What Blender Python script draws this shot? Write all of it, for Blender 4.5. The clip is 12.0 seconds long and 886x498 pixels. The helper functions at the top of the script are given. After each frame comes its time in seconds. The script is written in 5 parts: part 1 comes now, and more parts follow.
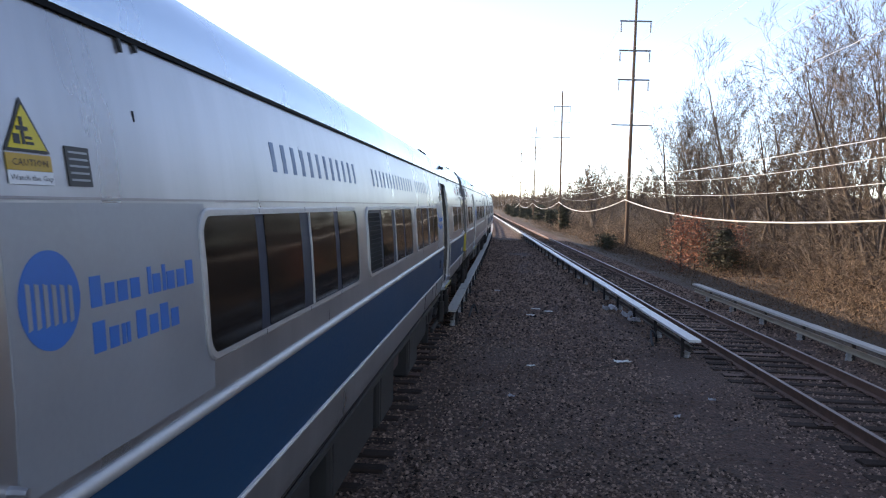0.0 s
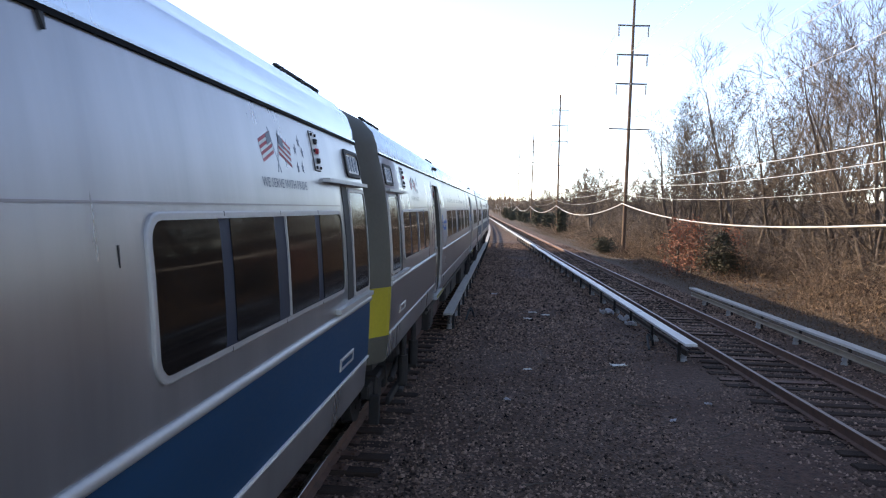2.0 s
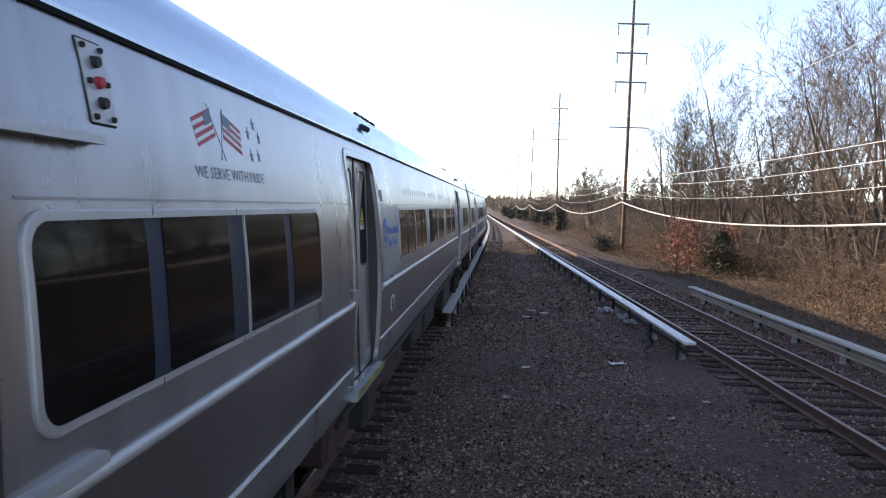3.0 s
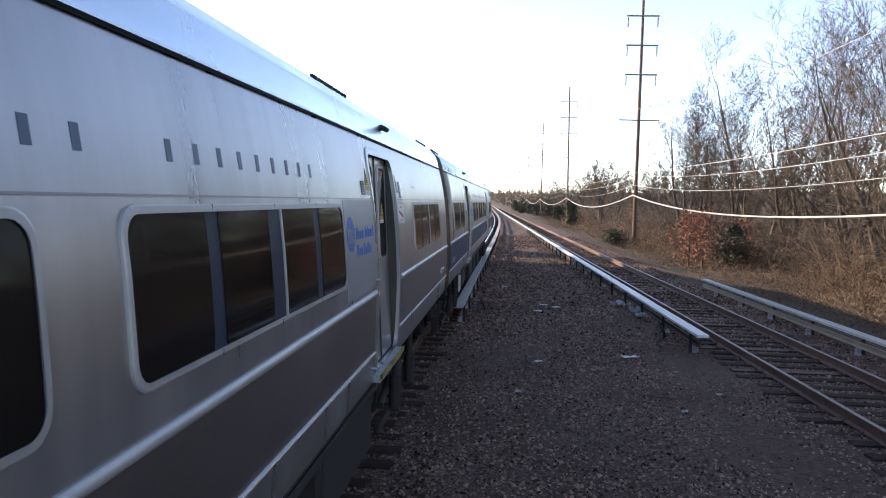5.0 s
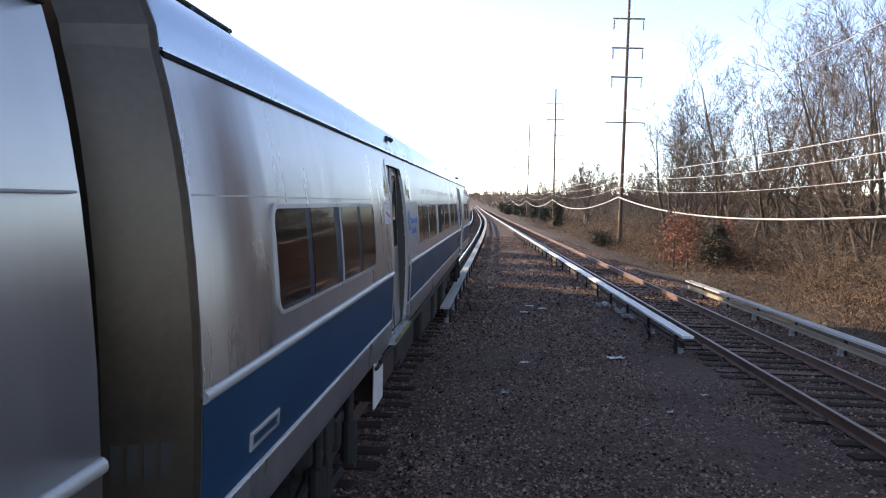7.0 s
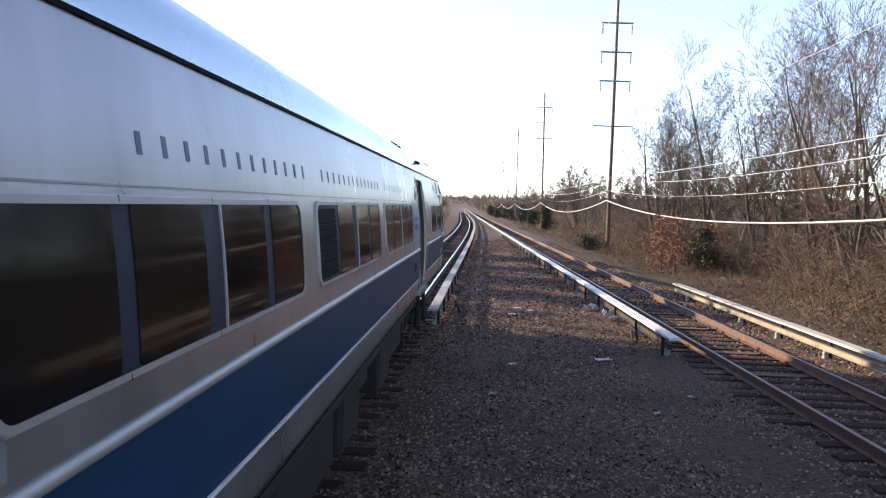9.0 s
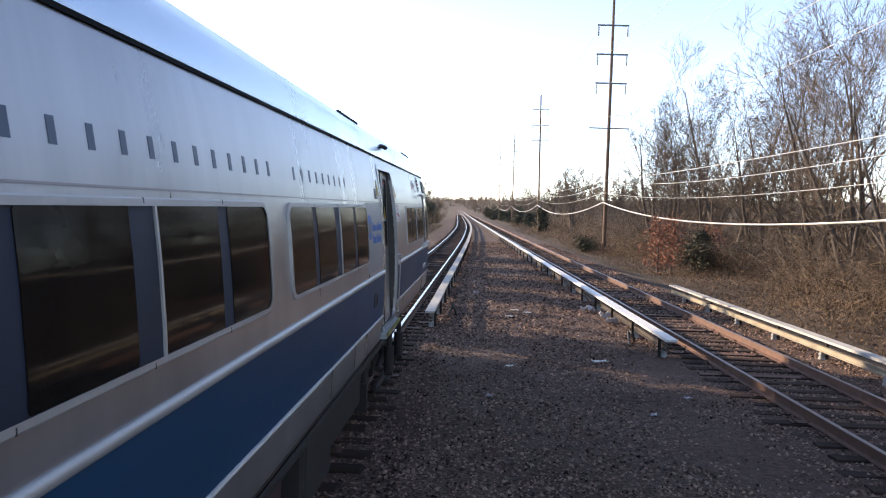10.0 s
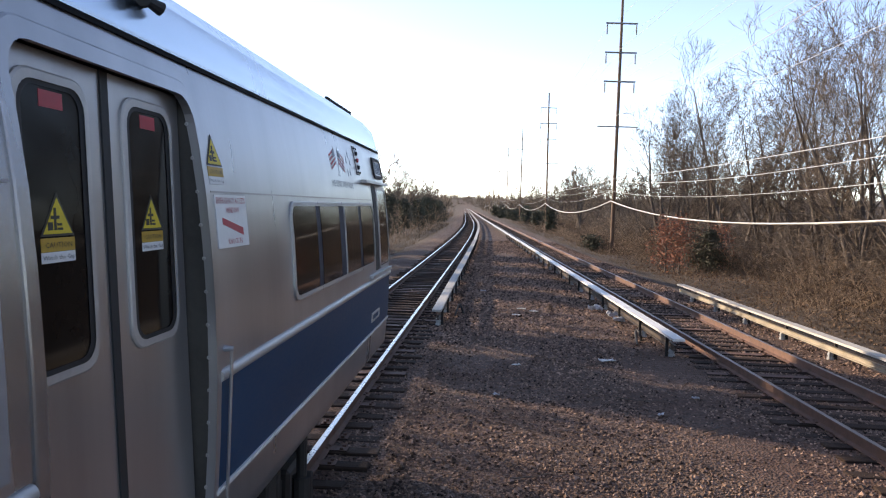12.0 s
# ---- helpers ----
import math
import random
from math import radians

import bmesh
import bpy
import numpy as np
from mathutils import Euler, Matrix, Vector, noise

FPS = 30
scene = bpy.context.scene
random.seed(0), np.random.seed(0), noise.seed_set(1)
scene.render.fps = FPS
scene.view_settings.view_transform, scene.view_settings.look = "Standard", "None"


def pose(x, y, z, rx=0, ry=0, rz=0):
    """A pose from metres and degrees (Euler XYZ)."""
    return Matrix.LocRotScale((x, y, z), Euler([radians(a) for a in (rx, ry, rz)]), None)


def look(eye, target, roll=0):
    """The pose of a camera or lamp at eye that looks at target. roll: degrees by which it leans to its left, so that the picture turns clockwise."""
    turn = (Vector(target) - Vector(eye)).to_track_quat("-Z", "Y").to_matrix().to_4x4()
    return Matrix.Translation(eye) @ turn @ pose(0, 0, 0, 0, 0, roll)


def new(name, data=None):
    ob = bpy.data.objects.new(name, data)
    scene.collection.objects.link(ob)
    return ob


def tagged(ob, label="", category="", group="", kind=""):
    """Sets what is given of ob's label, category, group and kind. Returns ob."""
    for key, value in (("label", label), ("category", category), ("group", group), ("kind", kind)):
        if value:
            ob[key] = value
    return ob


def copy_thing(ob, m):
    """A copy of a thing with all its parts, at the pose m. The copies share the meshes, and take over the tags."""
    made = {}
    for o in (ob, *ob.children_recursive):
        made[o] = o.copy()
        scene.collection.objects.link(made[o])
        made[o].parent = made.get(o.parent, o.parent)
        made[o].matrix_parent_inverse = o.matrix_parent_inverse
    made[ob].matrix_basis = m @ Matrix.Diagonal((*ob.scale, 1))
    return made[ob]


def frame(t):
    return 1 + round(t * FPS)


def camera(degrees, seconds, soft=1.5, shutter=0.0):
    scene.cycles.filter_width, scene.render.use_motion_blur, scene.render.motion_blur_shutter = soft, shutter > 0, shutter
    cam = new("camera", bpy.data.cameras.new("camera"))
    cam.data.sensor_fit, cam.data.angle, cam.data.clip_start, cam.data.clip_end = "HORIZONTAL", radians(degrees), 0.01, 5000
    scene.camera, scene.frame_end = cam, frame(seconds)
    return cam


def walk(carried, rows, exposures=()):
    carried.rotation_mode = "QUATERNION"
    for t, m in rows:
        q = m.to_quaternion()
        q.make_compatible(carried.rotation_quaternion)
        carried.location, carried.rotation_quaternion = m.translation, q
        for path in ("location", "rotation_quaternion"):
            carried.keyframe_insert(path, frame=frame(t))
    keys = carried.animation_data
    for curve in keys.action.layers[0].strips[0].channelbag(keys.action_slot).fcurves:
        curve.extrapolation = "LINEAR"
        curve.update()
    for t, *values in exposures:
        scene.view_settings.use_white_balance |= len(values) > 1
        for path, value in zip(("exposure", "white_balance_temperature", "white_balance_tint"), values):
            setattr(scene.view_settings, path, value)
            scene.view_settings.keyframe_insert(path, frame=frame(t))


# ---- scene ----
cam = camera(61.2, 12.0, 1.15, 0.03)
# the hand-held camera: its small sway in place, then its turn in degrees
SWAY = [(0, 0.0, 3.108), (1, 0.010, 3.112), (3, 0.020, 3.110), (5, 0.018, 3.100), (6.5, 0.012, 3.100), (9.5, 0.014, 3.056), (12, 0.026, 3.066)]


def eye(t):
    ts = [r[0] for r in SWAY]
    return float(np.interp(t, ts, [r[1] for r in SWAY])), 0.0, float(np.interp(t, ts, [r[2] for r in SWAY]))


PATH = [
    (0, 86.559, -1.198, 4.843), (0.5, 86.644, -1.273, 4.773), (1, 86.705, -1.381, 4.659),
    (1.5, 86.783, -1.287, 4.650), (2, 86.804, -1.393, 4.669), (2.5, 86.742, -1.539, 4.660),
    (3, 86.656, -1.514, 4.614), (5, 86.281, -0.893, 5.413), (5.5, 86.237, -1.103, 5.378),
    (6, 86.316, -0.922, 5.115), (6.5, 86.389, -1.029, 4.762), (7, 86.409, -1.056, 4.372),
    (9, 86.637, -1.371, 3.510), (9.5, 86.781, -1.199, 3.359), (10, 86.834, -1.219, 3.253),
    (10.5, 86.844, -1.218, 3.253), (11, 86.844, -1.163, 3.359), (11.5, 86.775, -1.320, 3.602),
    (12, 86.678, -1.354, 3.842),
]
walk(cam, [(t, pose(*eye(t), rx, ry, rz)) for t, rx, ry, rz in PATH], [(0, 2.04, 7800, 16), (9.5, 2.03, 7800, 16), (12, 1.80, 7800, 16)])

# ---------------------------------------------------------------- daylight
SUN_AZ, SUN_EL = radians(-60), radians(17)     # azimuth from the track's direction, to the right
sky_world = bpy.data.worlds.new("winter_sky")
scene.world = sky_world
sky_world.use_nodes = True
_n = sky_world.node_tree
_sky = _n.nodes.new("ShaderNodeTexSky")
_sky.sky_type, _sky.sun_disc = "NISHITA", False
_sky.sun_elevation, _sky.sun_rotation = SUN_EL, SUN_AZ
_sky.air_density, _sky.dust_density, _sky.ozone_density = 0.5, 0.15, 0.9
_bg = _n.nodes["Background"]
_bg.inputs["Strength"].default_value = 0.15
_n.links.new(_sky.outputs[0], _bg.inputs[0])
sun_data = bpy.data.lights.new("sun", "SUN")
sun_data.energy, sun_data.angle, sun_data.color = 2.8, radians(0.5), (1.0, 0.88, 0.72)
sun = new("sun", sun_data)
sun.matrix_world = look((0, 0, 0), (-math.sin(SUN_AZ) * math.cos(SUN_EL), -math.cos(SUN_AZ) * math.cos(SUN_EL), -math.sin(SUN_EL)))


# ---------------------------------------------------------------- materials
def material(name, base, rough=0.6, metal=0.0, vary=0.25, scale=3.0, fine=60.0, bump=0.2, stretch=(1, 1, 1), spec=0.5,
             second=None, per_object=0.0):
    """A node material: base colour varied at two scales, with roughness and relief of its own."""
    mat = bpy.data.materials.new(name)
    mat.use_nodes = True
    nt = mat.node_tree
    bsdf = nt.nodes["Principled BSDF"]
    co = nt.nodes.new("ShaderNodeTexCoord")
    mp = nt.nodes.new("ShaderNodeMapping")
    mp.inputs["Scale"].default_value = stretch
    nt.links.new(co.outputs["Object"], mp.inputs[0])
    big, small = nt.nodes.new("ShaderNodeTexNoise"), nt.nodes.new("ShaderNodeTexNoise")
    big.inputs["Scale"].default_value, big.inputs["Detail"].default_value = scale, 6
    small.inputs["Scale"].default_value, small.inputs["Detail"].default_value = fine, 4
    for n in (big, small):
        nt.links.new(mp.outputs[0], n.inputs["Vector"])
    add = nt.nodes.new("ShaderNodeMath")
    add.operation = "MULTIPLY_ADD"
    nt.links.new(small.outputs[0], add.inputs[0])
    add.inputs[1].default_value = 0.5
    nt.links.new(big.outputs[0], add.inputs[2])
    ramp = nt.nodes.new("ShaderNodeValToRGB")
    dark = second or tuple(c * (1 - vary) for c in base)
    light = tuple(min(1, c * (1 + vary)) for c in base)
    ramp.color_ramp.elements[0].position, ramp.color_ramp.elements[1].position = 0.5, 1.0
    ramp.color_ramp.elements[0].color, ramp.color_ramp.elements[1].color = (*dark, 1), (*light, 1)
    value = add.outputs[0]
    if per_object:
        info = nt.nodes.new("ShaderNodeObjectInfo")
        more = nt.nodes.new("ShaderNodeMath")
        more.operation = "MULTIPLY_ADD"
        nt.links.new(info.outputs["Random"], more.inputs[0])
        more.inputs[1].default_value = per_object
        nt.links.new(value, more.inputs[2])
        value = more.outputs[0]
    nt.links.new(value, ramp.inputs[0])
    nt.links.new(ramp.outputs[0], bsdf.inputs["Base Color"])
    bsdf.inputs["Metallic"].default_value = metal
    bsdf.inputs["Specular IOR Level"].default_value = spec
    rr = nt.nodes.new("ShaderNodeMapRange")
    nt.links.new(add.outputs[0], rr.inputs[0])
    rr.inputs[1].default_value, rr.inputs[2].default_value = 0.4, 1.1
    rr.inputs[3].default_value, rr.inputs[4].default_value = max(0.02, rough - 0.08), min(1, rough + 0.08)
    nt.links.new(rr.outputs[0], bsdf.inputs["Roughness"])
    if bump:
        b = nt.nodes.new("ShaderNodeBump")
        b.inputs["Strength"].default_value, b.inputs["Distance"].default_value = bump, 0.01
        nt.links.new(add.outputs[0], b.inputs["Height"])
        nt.links.new(b.outputs[0], bsdf.inputs["Normal"])
    return mat


def piece_material(name, dark, light):
    """Matt stems or stones whose shade differs from piece to piece."""
    mat = bpy.data.materials.new(name)
    mat.use_nodes = True
    nt = mat.node_tree
    geo = nt.nodes.new("ShaderNodeNewGeometry")
    co = nt.nodes.new("ShaderNodeTexCoord")
    big = nt.nodes.new("ShaderNodeTexNoise")
    big.inputs["Scale"].default_value = 0.4
    nt.links.new(co.outputs["Object"], big.inputs["Vector"])
    mix = nt.nodes.new("ShaderNodeMath")
    mix.operation = "MULTIPLY"
    nt.links.new(geo.outputs["Random Per Island"], mix.inputs[0])
    add = nt.nodes.new("ShaderNodeMath")
    add.operation = "ADD"
    nt.links.new(big.outputs[0], add.inputs[0])
    add.inputs[1].default_value = 0.35
    nt.links.new(add.outputs[0], mix.inputs[1])
    ramp = nt.nodes.new("ShaderNodeValToRGB")
    ramp.color_ramp.elements[0].color, ramp.color_ramp.elements[1].color = (*dark, 1), (*light, 1)
    nt.links.new(mix.outputs[0], ramp.inputs[0])
    nt.links.new(ramp.outputs[0], nt.nodes["Principled BSDF"].inputs["Base Color"])
    nt.nodes["Principled BSDF"].inputs["Roughness"].default_value = 0.9
    nt.nodes["Principled BSDF"].inputs["Specular IOR Level"].default_value = 0.2
    return mat


STEEL = material("brushed_stainless_steel", (0.385, 0.381, 0.388), 0.30, 0.80, 0.24, 0.7, 2.2, 0.38, (1, 2.2, 0.3))
# the blue of the mirrored sky is put into this steel's colour
SKY_TINTED_STEEL = material("sky_tinted_roof_steel", (0.52, 0.60, 0.68), 0.24, 1.0, 0.05, 0.5, 2, 0.01, (1, 1.2, 0.4))
BRIGHT = material("bright_moulding", (0.44, 0.43, 0.42), 0.45, 0.5, 0.12, 2, 40, 0.05)
BLUE = material("blue_paint", (0.0065, 0.042, 0.095), 0.45, 0.0, 0.22, 0.8, 25, 0.05, (1, 0.5, 2), spec=0.22)
GREY_BAND = material("grey_film_band", (0.27, 0.25, 0.255), 0.40, 0.9, 0.15, 0.8, 25, 0.05)
MULLION = material("blue_grey_mullion", (0.020, 0.026, 0.044), 0.55, 0.0, 0.15, 3, 40, 0.05, spec=0.25)
GLASS = material("tinted_train_glass", (0.012, 0.010, 0.009), 0.05, 0.0, 0.3, 0.6, 5, 0.0, spec=0.08)
RUBBER = material("black_rubber", (0.015, 0.015, 0.016), 0.65, 0.0, 0.3, 5, 60, 0.1)
LOUVRE = material("black_louvre", (0.006, 0.006, 0.006), 0.8, 0.0, 0.3, 5, 60, 0.0, spec=0.1)
FRONT = material("olive_grey_end_cap", (0.075, 0.072, 0.058), 0.5, 0.0, 0.2, 1.2, 30, 0.08)
YELLOW = material("yellow_end_panel", (0.36, 0.29, 0.02), 0.5, 0.0, 0.15, 1.5, 30, 0.05)
UNDER = material("grimy_underframe", (0.022, 0.019, 0.018), 0.75, 0.2, 0.4, 4, 40, 0.3)
GREYBOX = material("grey_equipment_paint", (0.30, 0.31, 0.31), 0.6, 0.1, 0.25, 3, 30, 0.1)
RAIL_TOP = material("polished_rail_head", (0.55, 0.52, 0.48), 0.28, 1.0, 0.15, 1.5, 30, 0.03)
DULL_HEAD = material("dull_rail_head", (0.24, 0.19, 0.165), 0.42, 0.7, 0.2, 1.5, 30, 0.05)
RUST = material("rusty_rail", (0.115, 0.062, 0.046), 0.75, 0.25, 0.35, 6, 60, 0.3)
TIE = material("weathered_tie_wood", (0.032, 0.021, 0.0165), 0.9, 0.0, 0.45, 3, 50, 0.6, (1, 6, 6), per_object=0.25, spec=0.15)
COVER = material("weathered_cover_board", (0.36, 0.345, 0.315), 0.75, 0.0, 0.25, 3, 40, 0.35, (6, 0.6, 6), per_object=0.2)
# paler copy of the boards: the bright sky's sheen is put into the colour
WHITE_COVER = material("sky_sheen_cover_board", (0.62, 0.61, 0.58), 0.40, 0.0, 0.15, 3, 40, 0.2, (6, 0.6, 6), per_object=0.15)
POLE_WOOD = material("brown_pole_wood", (0.12, 0.075, 0.05), 0.85, 0.0, 0.35, 2, 40, 0.4, (6, 6, 0.5))
ARM = material("grey_cross_arm", (0.16, 0.14, 0.13), 0.8, 0.0, 0.3, 5, 50, 0.3)
WIRE = material("bare_aluminium_wire", (0.46, 0.44, 0.41), 0.45, 0.6, 0.15, 1, 30, 0.0)
BARK = material("grey_brown_bark", (0.075, 0.059, 0.049), 0.9, 0.0, 0.35, 2.5, 40, 0.4, per_object=0.2)
TWIG = piece_material("bare_twigs", (0.042, 0.033, 0.027), (0.25, 0.195, 0.15))
BRUSH = piece_material("dry_brown_brush", (0.016, 0.011, 0.0075), (0.32, 0.23, 0.162))
LITTER = piece_material("dead_brown_leaves", (0.025, 0.014, 0.009), (0.21, 0.13, 0.08))
GRASS = piece_material("dry_straw_grass", (0.022, 0.015, 0.01), (0.17, 0.12, 0.075))
# a paler copy of the contact rail, with sunlight put into its colour
SUNLIT_RAIL = material("sunlit_contact_rail", (0.30, 0.26, 0.20), 0.5, 0.3, 0.25, 3, 40, 0.2)
# door reveal steel with the shade of the deep doorway put into its colour
SHADED_POCKET = material("shade_darkened_pocket", (0.05, 0.045, 0.04), 0.5, 0.3, 0.3, 3, 40, 0.1)
CONTACT = material("dark_contact_rail", (0.05, 0.038, 0.032), 0.6, 0.4, 0.3, 4, 50, 0.2)
EVERGREEN = material("dark_evergreen_needles", (0.045, 0.045, 0.025), 0.8, 0.0, 0.4, 3, 20, 0.0)
RED_LEAF = material("russet_oak_leaves", (0.23, 0.085, 0.045), 0.8, 0.0, 0.4, 4, 20, 0.0)


# ---------------------------------------------------------------- small builders
def part(name, bm, mat, parent, label=""):
    me = bpy.data.meshes.new(name)
    bm.normal_update()
    bm.to_mesh(me)
    bm.free()
    mats = mat if isinstance(mat, (list, tuple)) else [mat]
    for m in mats:
        me.materials.append(m)
    ob = new(name, me)
    ob.parent = parent
    if label:
        ob["label"] = label
    return ob


def mesh_object(name, verts, faces, mat, parent=None, smooth=False):
    me = bpy.data.meshes.new(name)
    me.from_pydata(verts, [], faces)
    me.materials.append(mat)
    if smooth:
        me.polygons.foreach_set("use_smooth", [True] * len(me.polygons))
    ob = new(name, me)
    ob.parent = parent
    return ob


def box(bm, x0, x1, y0, y1, z0, z1, bevel=0.0):
    r = bmesh.ops.create_cube(bm, size=1.0)
    for v in r["verts"]:
        v.co = Vector((x0 + (v.co.x + 0.5) * (x1 - x0), y0 + (v.co.y + 0.5) * (y1 - y0), z0 + (v.co.z + 0.5) * (z1 - z0)))
    if bevel:
        edges = list({e for v in r["verts"] for e in v.link_edges})
        bmesh.ops.bevel(bm, geom=edges, offset=bevel, segments=1, affect="EDGES", profile=0.5)
    return bm


def tube(bm, a, b, r0, r1=None, sides=8):
    a, b = Vector(a), Vector(b)
    d = b - a
    m = Matrix.Translation((a + b) / 2) @ d.to_track_quat("Z", "Y").to_matrix().to_4x4()
    bmesh.ops.create_cone(bm, cap_ends=True, segments=sides, radius1=r0, radius2=r0 if r1 is None else r1, depth=d.length, matrix=m)
    return bm


# ---------------------------------------------------------------- the two tracks' lines
TRACK_X = -2.725


def left_line(y):
    """x and heading slope of the train's track at y."""
    if y < 45:
        return TRACK_X, 0.0
    if y < 150:
        return TRACK_X - (y - 45) ** 2 / 5500, -(y - 45) / 2750
    return TRACK_X - 105 ** 2 / 5500 - (y - 150) * 105 / 2750, -105 / 2750


def right_line(y):
    """x and heading slope of the other track at y."""
    if y < 180:
        return 5.56 - 0.041 * (y - 12.2), -0.041
    return 5.56 - 0.041 * (180 - 12.2) - 0.0382 * (y - 180), -0.0382


# ---------------------------------------------------------------- ground
def ground_height(x, y):
    """Flat ballast between and beside the tracks, falling to rough earth on both sides."""
    l, r = left_line(y)[0], right_line(y)[0]
    out = max(0.0, x - (r + 2.3), (l - 2.6) - x)
    drop = -0.35 * min(1.0, out / 1.6)
    rough = 0.0
    if out > 0.8:
        rough = min(1, (out - 0.8) / 4) * 0.5 * noise.noise((x * 0.12, y * 0.12, 3.0)) + 0.05 * noise.noise((x, y, 1.0))
    bed = -0.012 if abs(x - r) < 1.75 else -0.022 if abs(x - l) < 1.6 else 0.0
    drop += bed if y < 90 else 0.0
    far = max(0.0, out - 60)
    ridge = min(1.0, max(0.0, (y - 900) / 350))
    drop += 17 * ridge * ridge * (3 - 2 * ridge)
    return drop + rough + min(10, far * 0.02) + 0.018 * noise.noise((x * 1.3, y * 1.3, 0)) * (1 if y < 90 else 0)


def build_ground():
    xs = sorted({round(v, 3) for v in np.concatenate([np.arange(-12, 20.01, 0.4), np.arange(20, 80, 4), -np.arange(12, 80, 4),
                 np.geomspace(80, 4200, 14), -np.geomspace(80, 4200, 14)])})
    ys = sorted({round(v, 3) for v in np.concatenate([np.arange(-12, 70, 0.5), np.arange(70, 400, 5), np.geomspace(400, 4500, 14), -np.geomspace(12, 600, 10)])})
    verts, zone = [], []
    for y in ys:
        l, r = left_line(y)[0], right_line(y)[0]
        for x in xs:
            verts.append((x, y, ground_height(x, y)))
            out = max(0.0, x - (r + 2.0), (l - 2.4) - x) + 0.5 * noise.noise((x * 0.7, y * 0.4, 8))
            zone.append(min(1.0, max(0.0, out / 1.2)))
    nx = len(xs)
    faces = [(j * nx + i, j * nx + i + 1, (j + 1) * nx + i + 1, (j + 1) * nx + i) for j in range(len(ys) - 1) for i in range(nx - 1)]
    mat = bpy.data.materials.new("ballast_and_earth")
    mat.use_nodes = True
    nt = mat.node_tree
    bsdf = nt.nodes["Principled BSDF"]
    co = nt.nodes.new("ShaderNodeTexCoord")
    vor = nt.nodes.new("ShaderNodeTexVoronoi")
    vor.inputs["Scale"].default_value = 30
    big, mid = nt.nodes.new("ShaderNodeTexNoise"), nt.nodes.new("ShaderNodeTexNoise")
    big.inputs["Scale"].default_value, mid.inputs["Scale"].default_value = 0.35, 9
    big.inputs["Detail"].default_value = mid.inputs["Detail"].default_value = 6
    for n in (vor, big, mid):
        nt.links.new(co.outputs["Object"], n.inputs["Vector"])
    stone = nt.nodes.new("ShaderNodeValToRGB")
    for e, p, c in zip(stone.color_ramp.elements, (0.0, 1.0), ((0.019, 0.0095, 0.0068, 1), (0.18, 0.108, 0.079, 1))):
        e.position, e.color = p, c
    sep = nt.nodes.new("ShaderNodeSeparateColor")
    nt.links.new(vor.outputs["Color"], sep.inputs[0])
    nt.links.new(sep.outputs[0], stone.inputs[0])
    soil = nt.nodes.new("ShaderNodeValToRGB")
    for e, p, c in zip(soil.color_ramp.elements, (0.35, 0.7), ((0.038, 0.0185, 0.0128, 1), (0.115, 0.058, 0.04, 1))):
        e.position, e.color = p, c
    nt.links.new(mid.outputs[0], soil.inputs[0])
    m1 = nt.nodes.new("ShaderNodeMix")
    m1.data_type = "RGBA"
    patch = nt.nodes.new("ShaderNodeMapRange")
    patch.inputs[1].default_value, patch.inputs[2].default_value = 0.38, 0.62
    nt.links.new(big.outputs[0], patch.inputs[0])
    nt.links.new(patch.outputs[0], m1.inputs["Factor"])
    nt.links.new(stone.outputs[0], m1.inputs["A"])
    nt.links.new(soil.outputs[0], m1.inputs["B"])
    earth = nt.nodes.new("ShaderNodeValToRGB")
    for e, p, c in zip(earth.color_ramp.elements, (0.3, 0.75), ((0.032, 0.021, 0.0135, 1), (0.10, 0.066, 0.04, 1))):
        e.position, e.color = p, c
    nt.links.new(mid.outputs[0], earth.inputs[0])
    at = nt.nodes.new("ShaderNodeAttribute")
    at.attribute_name = "earth"
    m2 = nt.nodes.new("ShaderNodeMix")
    m2.data_type = "RGBA"
    nt.links.new(at.outputs["Fac"], m2.inputs["Factor"])
    nt.links.new(m1.outputs["Result"], m2.inputs["A"])
    nt.links.new(earth.outputs[0], m2.inputs["B"])
    nt.links.new(m2.outputs["Result"], bsdf.inputs["Base Color"])
    bsdf.inputs["Roughness"].default_value = 0.92
    b = nt.nodes.new("ShaderNodeBump")
    b.inputs["Strength"].default_value, b.inputs["Distance"].default_value = 0.9, 0.03
    nt.links.new(vor.outputs["Distance"], b.inputs["Height"])
    nt.links.new(b.outputs[0], bsdf.inputs["Normal"])
    ob = mesh_object("ground", verts, faces, mat, smooth=True)
    ob.data.attributes.new("earth", "FLOAT", "POINT").data.foreach_set("value", zone)
    return tagged(ob, "dark stone ballast and dry brown earth", "ground", kind="structure")


build_ground()


# ---------------------------------------------------------------- rails, ties, cover boards
RAIL_PROFILE = [(-0.068, 0.02), (0.068, 0.02), (0.068, 0.032), (0.012, 0.055), (0.012, 0.155), (0.036, 0.165), (0.036, 0.195),
                (0.028, 0.2), (-0.028, 0.2), (-0.036, 0.195), (-0.036, 0.165), (-0.012, 0.155), (-0.012, 0.055), (-0.068, 0.032)]


